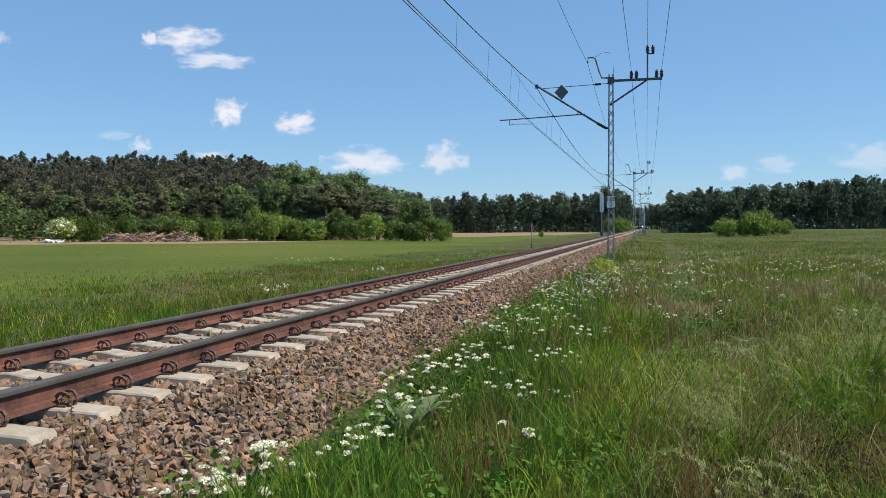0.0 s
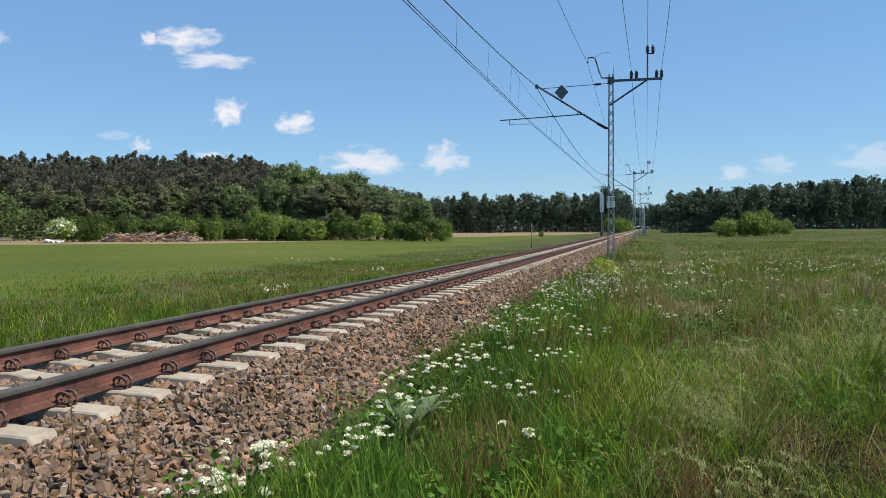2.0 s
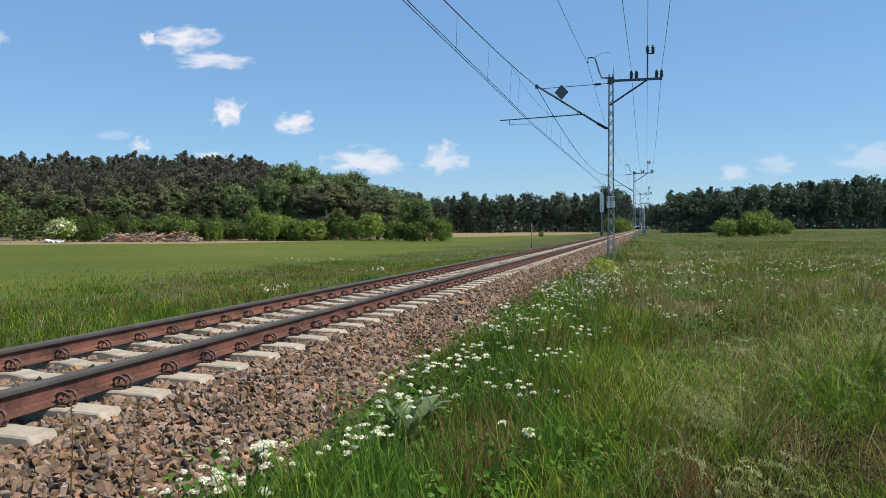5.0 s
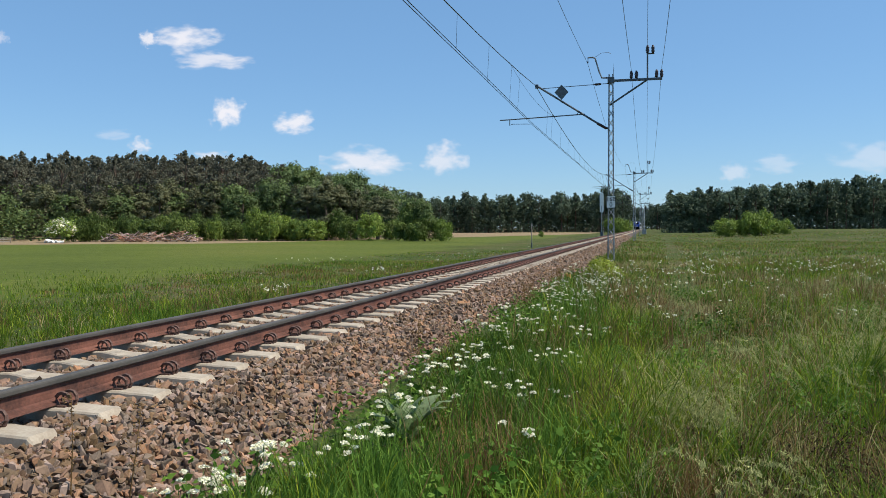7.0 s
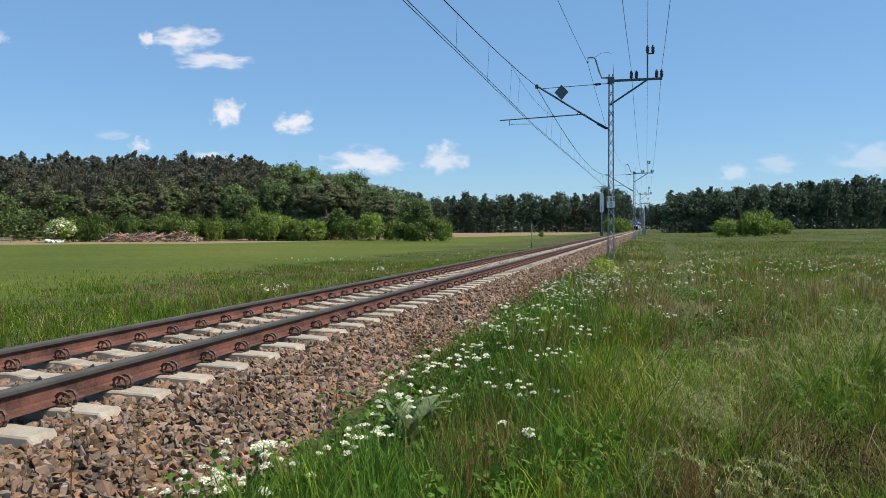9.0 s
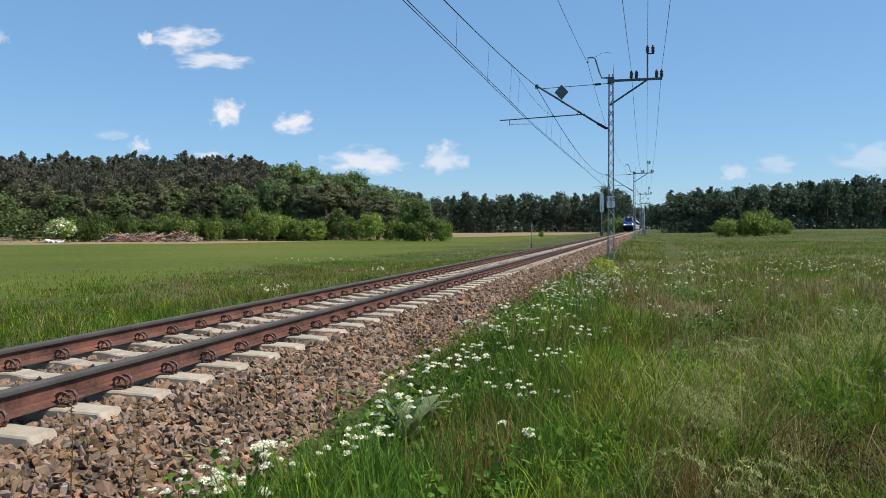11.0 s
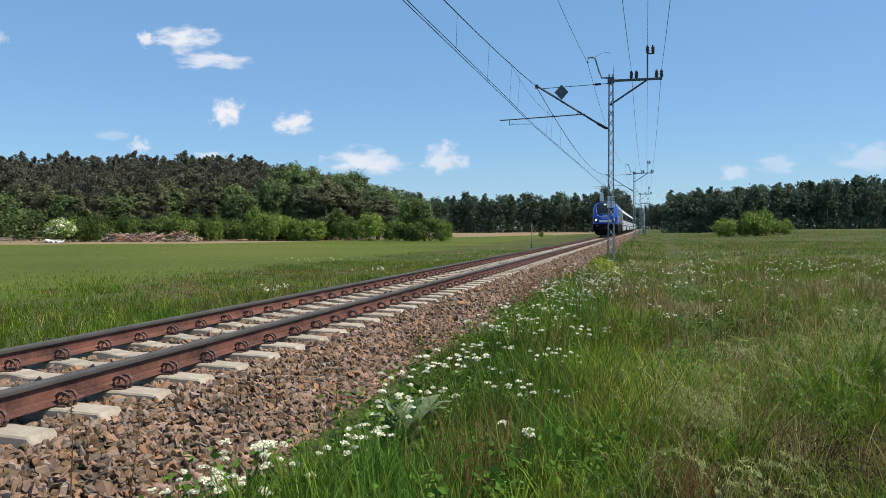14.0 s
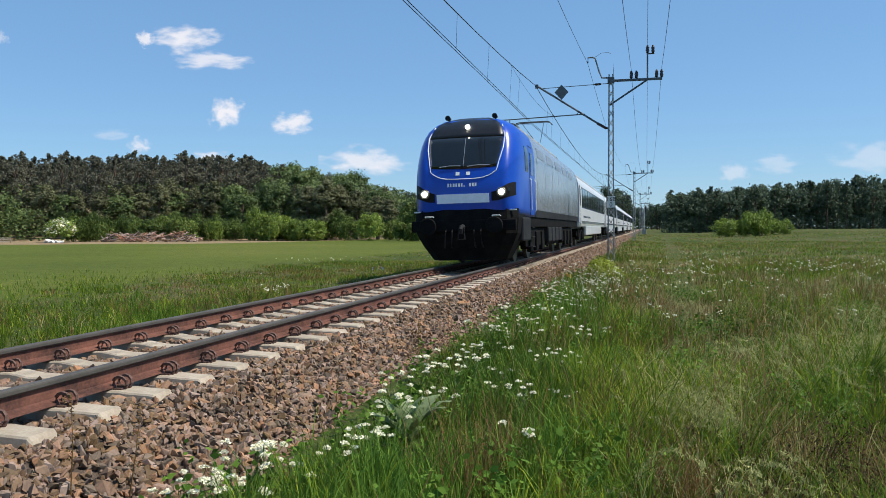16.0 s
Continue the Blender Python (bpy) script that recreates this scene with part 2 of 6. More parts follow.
def loft(sections, cap=True):
    """A skin over closed sections with the same number of points."""
    bm = bmesh.new()
    rings = [[bm.verts.new(p) for p in s] for s in sections]
    n = len(rings[0])
    for r, s in zip(rings, rings[1:]):
        for k in range(n):
            bm.faces.new((r[k], r[(k + 1) % n], s[(k + 1) % n], s[k]))
    if cap:
        bm.faces.new(rings[0][::-1]), bm.faces.new(rings[-1])
    bmesh.ops.recalc_face_normals(bm, faces=bm.faces)
    return bm


def smooth01(v, lo, hi):
    t = np.clip((v - lo) / (hi - lo), 0, 1)
    return t * t * (3 - 2 * t)


# ---------------------------------------------------------------- ground


def ground_z(x, y):
    """Height of the turf: a level meadow, higher east and far off, a low bank under the track."""
    x, y = np.asarray(x, float), np.asarray(y, float)
    d = np.hypot(x, y)
    z = -0.68 + 0.03 * np.sin(x * 0.31 + y * 0.17) + 0.02 * np.sin(y * 0.43 - x * 0.2)
    z = z + 0.95 * smooth01(d, 60, 260) * smooth01(x - 0.06 * y, 3, 30)
    z = z + 8.0 * smooth01(-0.2447 * x + 0.9696 * y, 118, 210) * smooth01(-x - 0.22 * y, 10, 40)
    bank = smooth01(np.abs(x), 6.0, 2.6)
    z = z + 0.14 * bank
    return np.where(np.abs(x) < 2.2, np.minimum(z, -0.75), z)


def build_ground():
    def steps(near, far, n):
        return near * (far / near) ** (np.arange(n + 1) / n)
    px = np.concatenate([[0.0, 1.0, 1.9, 2.2], np.arange(2.5, 8, 0.5), steps(8, 4000, 60)])
    xs = np.concatenate([-px[:0:-1], px])
    ys = np.concatenate([-steps(6, 600, 14)[::-1], np.arange(-5, 40, 1.0), steps(40, 4000, 70)])
    gx, gy = np.meshgrid(xs, ys)
    v = np.stack([gx, gy, ground_z(gx, gy)], -1).reshape(-1, 3)
    w, h = len(xs), len(ys)
    i = (np.arange(h - 1)[:, None] * w + np.arange(w - 1)).ravel()
    t = np.concatenate([np.stack([i, i + 1, i + w + 1], 1), np.stack([i, i + w + 1, i + w], 1)])
    ob = new("ground", mesh_fast("ground", v, t, M_TURF))
    for p in ob.data.polygons:
        p.use_smooth = True
    return tagged(ob, "green summer meadow with dry patches beside the railway", "meadow", kind="structure")


build_ground()

# ---------------------------------------------------------------- track
RAIL_X, SPACING, FIRST = 0.7525, 0.6, -16
TRACK_END = 960.0


def bed_z(x):
    """Top of the ballast across the track."""
    a = np.abs(x)
    return np.where(a < 1.42, -0.244, -0.244 - (a - 1.42) * 0.41) - 0.0205 * -x * (a < 3)


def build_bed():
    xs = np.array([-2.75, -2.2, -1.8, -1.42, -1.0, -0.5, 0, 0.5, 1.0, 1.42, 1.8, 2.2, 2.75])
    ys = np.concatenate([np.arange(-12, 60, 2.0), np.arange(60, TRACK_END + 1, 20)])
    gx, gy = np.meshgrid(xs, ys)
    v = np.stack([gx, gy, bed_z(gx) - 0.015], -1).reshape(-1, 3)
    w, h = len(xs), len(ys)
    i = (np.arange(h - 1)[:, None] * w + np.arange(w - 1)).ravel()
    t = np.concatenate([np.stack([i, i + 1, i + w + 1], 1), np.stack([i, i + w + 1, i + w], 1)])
    return tagged(new("ballast", mesh_fast("ballast", v, t, M_BED)), "brown crushed-stone ballast bed, darkened as shade between stones, sloping into grass", "ballast", kind="structure")


BALLAST = build_bed()


def rail_profile():
    """Half of a flat-bottomed rail, top at z = 0."""
    half = [(0.0, 0.0), (0.024, -0.001), (0.033, -0.006), (0.036, -0.016), (0.036, -0.036), (0.030, -0.044), (0.010, -0.054),
            (0.0085, -0.10), (0.012, -0.134), (0.030, -0.148), (0.072, -0.158), (0.075, -0.170)]
    return half


def build_rail(side):
    half = rail_profile()
    ys = [-14, 0, 30, 90, 240, TRACK_END]
    head = half[:7]
    low = half[6:]
    head = [(x, z) for x, z in head] + [(-x, z) for x, z in head[:0:-1]]
    low = [(x, z) for x, z in low] + [(-x, z) for x, z in low[::-1]]
    top = loft([[(x, y, z) for x, z in head] for y in ys])
    foot = loft([[(x, y, z) for x, z in low] for y in ys])
    rail = thing("rail", "rust-brown steel rail with a worn bright running top", "rail", TRACK @ pose(side * RAIL_X, 0, 0), "rails of the track")
    part("rail_head", top, M_RAILHEAD, rail, "dark worn running head")
    part("web_and_foot", foot, M_RUST, rail, "rust-brown web and foot")
    return rail


for side in (-1, 1):
    build_rail(side)


def sleeper_body():
    rows = [(-1.25, -0.275), (-1.19, -0.200), (-1.0, -0.190), (-0.92, -0.182), (-0.58, -0.182), (-0.4, -0.212), (0, -0.222),
            (0.4, -0.212), (0.58, -0.182), (0.92, -0.182), (1.0, -0.190), (1.19, -0.200), (1.25, -0.275)]
    secs = []
    for x, top in rows:
        w = 0.102 if abs(x) < 1.24 else 0.09
        secs.append([(x, -0.15, -0.40), (x, -w - 0.012, top - 0.012), (x, -w, top), (x, w, top), (x, w + 0.012, top - 0.012), (x, 0.15, -0.40)])
    return loft(secs)


def clip_mesh(bm, side, m):
    """A rail fastening: spring clip loops over the rail foot, its shoulder and bolt pad."""
    for dy in (-0.03, 0.03):
        loop = [(0.116 + 0.056 * math.cos(a), dy * (1 + 0.25 * math.sin(a)), -0.140 + 0.052 * math.sin(a)) for a in (radians(d) for d in range(-70, 251, 32))]
        add_tube(bm, [m @ Vector((side * x, y, z)) for x, y, z in loop], 0.013, 5)
    lo, hi = sorted((side * 0.078, side * 0.150))
    add_box(bm, (lo, -0.022, -0.186), (hi, 0.022, -0.150), 0.008, m)
    add_box(bm, (lo, -0.06, -0.186), (hi, 0.06, -0.170), 0.004, m)


def build_sleepers():
    proto = thing("sleeper", "pale grey-beige concrete sleeper lying in brown ballast", "sleeper", TRACK @ pose(0, FIRST * SPACING, 0), "concrete sleepers of the track")
    part("body", sleeper_body(), M_CONCRETE, proto)
    for rx in (-RAIL_X, RAIL_X):
        for side in (-1, 1):
            bm = bmesh.new()
            clip_mesh(bm, side, pose(rx, 0, 0))
            part("fastening", bm, M_RUSTDARK, proto, "rusty spring clip")
    plain = thing("sleeper", "pale grey-beige concrete sleeper lying in brown ballast", "sleeper", TRACK @ pose(0, (FIRST + 68) * SPACING, 0), "concrete sleepers of the track")
    part("body", sleeper_body(), M_CONCRETE, plain)
    for rx in (-RAIL_X, RAIL_X):
        for side in (-1, 1):
            lo, hi = sorted((side * 0.075, side * 0.155))
            part("fastening", box((rx + lo, -0.05, -0.186), (rx + hi, 0.05, -0.115)), M_RUSTDARK, plain, "rusty spring clip")
    for k in range(1, 142):
        if k == 68:
            continue
        j = math.sin(k * 12.9898) * 43758.5453
        j -= math.floor(j)
        copy_thing(proto if k < 68 else plain, TRACK @ pose(0, (FIRST + k) * SPACING + (j - 0.5) * 0.01, 0, 0, 0, (j - 0.5) * 0.6))


build_sleepers()


def build_far_sleepers():
    """Beyond the singly built ones, the sleepers run together."""
    n0 = FIRST + 142
    n = int((TRACK_END - 10) / SPACING) - n0
    prof = [(-0.15, -0.40), (-0.105, -0.19), (0.105, -0.19), (0.15, -0.40)]
    vs, ts = [], []
    for k in range(n):
        y = (n0 + k) * SPACING
        o = len(vs)
        vs += [(x, y + a, z + 0.0205 * x) for x in (-1.25, 1.25) for a, z in prof]
        ts += [(o + 1, o + 5, o + 6), (o + 1, o + 6, o + 2), (o, o + 4, o + 5), (o, o + 5, o + 1), (o + 4, o + 7, o + 6), (o + 4, o + 6, o + 5), (o, o + 1, o + 2), (o, o + 2, o + 3)]
    tagged(new("far_sleepers", mesh_fast("far_sleepers", vs, ts, M_CONCRETE)), "row of pale concrete sleepers far down the line", "sleepers", kind="stuff")


build_far_sleepers()

# ---------------------------------------------------------------- overhead line
MAST_X, SPAN, MAST_Y0 = 3.142, 60.0, 30.5


def insulator(bm, x, z):
    prof = [(0.03, 0.0), (0.05, 0.03), (0.085, 0.05), (0.05, 0.08), (0.085, 0.11), (0.05, 0.14), (0.085, 0.17), (0.05, 0.2), (0.08, 0.23), (0.05, 0.27), (0.035, 0.33)]
    add_tube(bm, [(x, 0, z + h) for r, h in prof], [r for r, h in prof], 8)


def build_mast(at, first=False):
    mast = thing("catenary_mast", "grey lattice mast with a diamond sign and a kilometre plate" if first else "grey steel lattice mast carrying overhead wires beside the track", "mast", at, "catenary masts along the line")
    top, base = 7.5, -0.75
    half = lambda z: 0.155 - 0.055 * (z - base) / (top - base)
    for sx in (-1, 1):
        bm = bmesh.new()
        for y0, y1 in ((-0.07, -0.055), (0.055, 0.07)):
            for a, b in ((0.0, -0.05),):
                xs = [(half(base) * sx, half(base) * sx - 0.055 * sx), (half(top) * sx, half(top) * sx - 0.05 * sx)]
                vs = [bm.verts.new(p) for p in ((xs[0][0], y0, base), (xs[0][1], y0, base), (xs[0][1], y1, base), (xs[0][0], y1, base),
                                                (xs[1][0], y0, top), (xs[1][1], y0, top), (xs[1][1], y1, top), (xs[1][0], y1, top))]
                for f in ((0, 1, 2, 3), (7, 6, 5, 4), (0, 4, 5, 1), (1, 5, 6, 2), (2, 6, 7, 3), (3, 7, 4, 0)):
                    bm.faces.new([vs[i] for i in f])
        xs = [half(base) * sx, half(top) * sx]
        vs = [bm.verts.new(p) for p in ((xs[0], -0.07, base), (xs[0] - 0.012 * sx, -0.07, base), (xs[0] - 0.012 * sx, 0.07, base), (xs[0], 0.07, base),
                                        (xs[1], -0.07, top), (xs[1] - 0.012 * sx, -0.07, top), (xs[1] - 0.012 * sx, 0.07, top), (xs[1], 0.07, top))]
        for f in ((0, 1, 2, 3), (7, 6, 5, 4), (0, 4, 5, 1), (1, 5, 6, 2), (2, 6, 7, 3), (3, 7, 4, 0)):
            bm.faces.new([vs[i] for i in f])
        bmesh.ops.recalc_face_normals(bm, faces=bm.faces)
        part("chord", bm, M_STEEL, mast)
    z, s = base + 0.1, 1
    while z < top - 0.2:
        step = 0.42
        for y in (-0.078, 0.078):
            d = s if y < 0 else -s
            a = Vector((-half(z) * d, y, z))
            b = Vector((half(z + step) * d, y, min(z + step, top)))
            part("lacing_bar", tube([a, b], 0.016, 4), M_STEEL, mast)
        z, s = z + step, -s
    part("head_clamp", box((-0.14, -0.11, 7.12), (0.14, 0.11, 7.38), 0.015), M_DARKSTEEL, mast)
    # east cross-arm with its strut and the insulators
    part("cross_arm", box((-0.05, -0.05, 7.17), (2.1, 0.05, 7.27), 0.01), M_DARKSTEEL, mast)
    part("strut", tube([(-0.05, 0, 6.2), (1.5, 0, 7.2)], 0.04, 6), M_DARKSTEEL, mast)
    part("riser", tube([(1.5, 0, 7.2), (1.5, 0, 8.3)], 0.035, 6), M_DARKSTEEL, mast)
    part("riser_arm", tube([(1.46, 0, 8.28), (1.78, 0, 8.28)], 0.03, 6), M_DARKSTEEL, mast)
    for x, z in ((0.84, 7.27), (1.05, 7.27), (1.87, 7.27), (2.07, 7.27), (1.5, 8.3), (1.72, 8.3)):
        bm = bmesh.new()
        insulator(bm, x, z)
        part("insulator", bm, M_INSUL, mast, "dark glazed insulator", smooth=True)
    # west goose-neck for the feeder
    part("goose_neck", tube([(-0.1, 0, 7.35), (-0.38, 0, 7.37), (-0.48, 0, 7.6), (-0.66, 0, 8.2), (-0.74, 0, 8.25), (-0.96, 0, 8.25), (-0.97, 0, 8.02)], 0.035, 6), M_DARKSTEEL, mast)
    # cantilever: tie, inclined tube, registration arm, steady arm
    part("cantilever_tie", tube([(-0.1, 0, 7.12), (-2.95, 0, 7.03)], 0.016, 5), M_DARKSTEEL, mast)
    part("tie_insulator", tube([(-0.4, 0, 7.11), (-0.45, 0, 7.108), (-0.65, 0, 7.102), (-0.7, 0, 7.10)], [0.02, 0.05, 0.05, 0.02], 8), M_INSUL, mast)
    part("cantilever_tube", tube([(-0.1, 0, 5.22), (-0.3, 0, 5.28), (-3.15, 0, 7.16)], 0.042, 8), M_DARKSTEEL, mast)
    part("tube_insulator", tube([(-0.14, 0, 5.22), (-0.2, 0, 5.23), (-0.55, 0, 5.44), (-0.6, 0, 5.47)], [0.03, 0.06, 0.06, 0.03], 8), M_INSUL, mast)
    part("registration_arm", tube([(-1.1, 0, 5.86), (-4.77, 0, 5.73)], 0.026, 6), M_DARKSTEEL, mast)
    part("drop_bracket", tube([(-4.34, 0, 5.75), (-4.34, 0, 5.5), (-4.22, 0, 5.54)], 0.018, 5), M_DARKSTEEL, mast)
    part("steady_arm", tube([(-4.25, 0, 5.55), (-3.3, 0, 5.52)], 0.012, 5), M_DARKSTEEL, mast)
    part("hanger", tube([(-1.42, 0, 5.87), (-1.35, 0, 6.0)], 0.014, 5), M_DARKSTEEL, mast)
    part("top_spike", tube([(0.1, 0, 7.38), (0.12, 0, 7.95)], [0.012, 0.006], 5), M_DARKSTEEL, mast)
    part("jumper_wire", tube([(-0.68, 0, 8.25), (-0.4, 0, 8.42), (-0.1, 0, 8.43), (0.02, 0, 8.36)], 0.007, 4), M_WIRE, mast)
    part("head_clip", box((-3.22, -0.05, 7.05), (-3.08, 0.05, 7.22), 0.015), M_DARKSTEEL, mast)
    part("foundation", box((-0.3, -0.3, -0.95), (0.3, 0.3, -0.6), 0.03), M_CONCRETE, mast)
    if first:
        bm = bmesh.new()
        vs = [bm.verts.new((-2.08 + a, -0.06 + t, 6.83 + b)) for t in (0, 0.012) for a, b in ((0, -0.33), (0.3, 0), (0, 0.33), (-0.3, 0))]
        for f in ((0, 1, 2, 3), (7, 6, 5, 4), (0, 4, 5, 1), (1, 5, 6, 2), (2, 6, 7, 3), (3, 7, 4, 0)):
            bm.faces.new([vs[i] for i in f])
        bmesh.ops.recalc_face_normals(bm, faces=bm.faces)
        part("diamond_sign", bm, M_GREYSIGN, mast, "grey diamond-shaped sign plate")
    return mast


def mast_pose(k):
    return pose(MAST_X + (0.0, 0.12, 0.35, 0.3, 0.3, 0.3)[k], MAST_Y0 + (0, 60, 120, 180, 240, 300)[k], 0)


build_mast(mast_pose(0), True)
mast_far = build_mast(mast_pose(1))
for k in (2, 3, 4, 5):
    copy_thing(mast_far, mast_pose(k))
copy_thing(mast_far, pose(MAST_X, MAST_Y0 - SPAN, 0))


def km_plate(at, upper, lower):
    """Kilometre plate: white enamel, black rim and figures, or bars where it is too far to read."""
    plate = thing("kilometre_plate", "white kilometre plate with black figures on the mast", "sign", at, "kilometre plates")
    part("plate", box((-0.19, 0, -0.26), (0.19, 0.008, 0.26), 0.003), M_WHITE, plate)
    bm = bmesh.new()
    for lo, hi in (((-0.19, -0.003, 0.245), (0.19, -0.0005, 0.26)), ((-0.19, -0.003, -0.26), (0.19, -0.0005, -0.245)),
                   ((-0.19, -0.003, -0.243), (-0.175, -0.0005, 0.243)), ((0.175, -0.003, -0.243), (0.19, -0.0005, 0.243))):
        add_box(bm, lo, hi)
    part("rim", bm, M_BLACK, plate)
    for text, z in ((upper, 0.03), (lower, -0.20)):
        if text:
            cu = bpy.data.curves.new("figures", "FONT")
            cu.body, cu.size, cu.align_x, cu.extrude = text, 0.26, "CENTER", 0.002
            ob = new("figures_curve", cu)
            me = bpy.data.meshes.new_from_object(ob.evaluated_get(bpy.context.evaluated_depsgraph_get()))
            bpy.data.objects.remove(ob)
            me.materials.clear()
            me.materials.append(M_BLACK)
            fig = new("figures", me)
            fig.parent, fig.matrix_basis = plate, pose(0, -0.003, z, 90, 0, 0)
        else:
            part("figures", box((-0.12, -0.004, z), (0.12, -0.0005, z + 0.16)), M_BLACK, plate)


km_plate(pose(MAST_X, MAST_Y0 - 0.10, 2.1), "168", "0")
km_plate(pose(MAST_X + 0.12, MAST_Y0 + 59.9, 2.0), "", "")


def span_points(y0, y1, x0, x1, z0, z1, sag, n=14):
    return [(x0 + (x1 - x0) * u, y0 + (y1 - y0) * u, z0 + (z1 - z0) * u - 4 * sag * u * (1 - u)) for u in (i / n for i in range(n + 1))]


def wire(name, runs, radius, label, category="wire", group="overhead wires"):
    w = thing(name, label, category, group=group)
    for pts in runs:
        part("span", tube(pts, radius, 4), M_WIRE, w)
    return w


MY = [MAST_Y0 + d for d in (-60, 0, 60, 120, 180, 240, 300)]
STAG = [0.2, -0.18, 0.2, -0.2, 0.2, -0.2, 0.2]
for dx in (-0.04, 0.04):
    wire("contact_wire", [span_points(a, b, p + dx, q + dx, 5.5, 5.5, -0.05 if a < 0 else 0.0, 6) for a, b, p, q in zip(MY, MY[1:], STAG, STAG[1:])], 0.012,
         "dark copper contact wire above the track")
wire("messenger_wire", [span_points(a, b, -0.05, -0.05, 7.16, 7.16, 0.95) for a, b in zip(MY, MY[1:])], 0.017, "sagging messenger wire above the contact wire")
droppers = thing("droppers", "thin vertical dropper wires of the catenary", "wire", group="overhead wires")
for y0, x0, x1 in ((MY[0], STAG[0], STAG[1]), (MY[1], STAG[1], STAG[2]), (MY[2], STAG[2], STAG[3])):
    for k in range(14):
        u = (k + 0.5) / 14 if k not in (0, 13) else (0.075 if k == 0 else 0.925)
        y = y0 + 60 * u
        xc = x0 + (x1 - x0) * u
        part("dropper", tube([(xc, y, 5.5), (-0.05, y, 7.16 - 4 * 0.95 * u * (1 - u))], 0.005, 4), M_WIRE, droppers)
for k in range(1, 3):
    wire("stitch_wire", [span_points(MY[k] - 7, MY[k] + 7, -0.05, -0.05, 6.80, 6.80, 0.32, 8)], 0.006, "thin stitch wire slung under the messenger wire")
for name, x, z, sag, lab in (("feeder_wire", -0.97, 8.0, 0.9, "feeder wire on the mast's goose-neck"), ("supply_wire", 0.84, 7.62, 0.9, "supply wire on cross-arm insulators"),
                             ("supply_wire", 2.07, 7.62, 0.9, "supply wire on cross-arm insulators"), ("supply_wire", 1.5, 8.64, 0.9, "supply wire on the mast's top insulators")):
    wire(name, [span_points(a, b, MAST_X + x, MAST_X + x, z, z, sag) for a, b in zip(MY, MY[1:])], 0.008, lab)

# ---------------------------------------------------------------- trees


def leaf_cards(rng, centres, size, per, spread, flat=0.4, out=None, loose=0.5, slim=1.0):
    """Small sprays round clump centres: vertices and triangles; with out they turn their faces that way."""
    n = len(centres) * per
    c = np.repeat(centres, per, 0) + rng.normal(0, 1, (n, 3)) * spread
    a = rng.normal(0, 1, (n, 3))
    a[:, 2] *= flat
    a /= np.linalg.norm(a, axis=1)[:, None]
    b = rng.normal(0, 1, (n, 3))
    b -= (b * a).sum(1)[:, None] * a
    b /= np.linalg.norm(b, axis=1)[:, None]
    if out is not None:
        face_way = np.repeat(out, per, 0) + rng.normal(0, loose, (n, 3))
        face_way /= np.linalg.norm(face_way, axis=1)[:, None]
        a -= (a * face_way).sum(1)[:, None] * face_way
        a /= np.linalg.norm(a, axis=1)[:, None] + 1e-9
        b = np.cross(a, face_way)
    s = size * rng.uniform(0.6, 1.35, (n, 1))
    v = np.stack([c - a * s * 0.6, c + b * s * 0.42 * slim, c + a * s * 0.75, c - b * s * 0.42 * slim], 1).reshape(-1, 3)
    i = np.arange(n)[:, None] * 4
    return v, np.concatenate([i + [0, 1, 2], i + [0, 2, 3]])


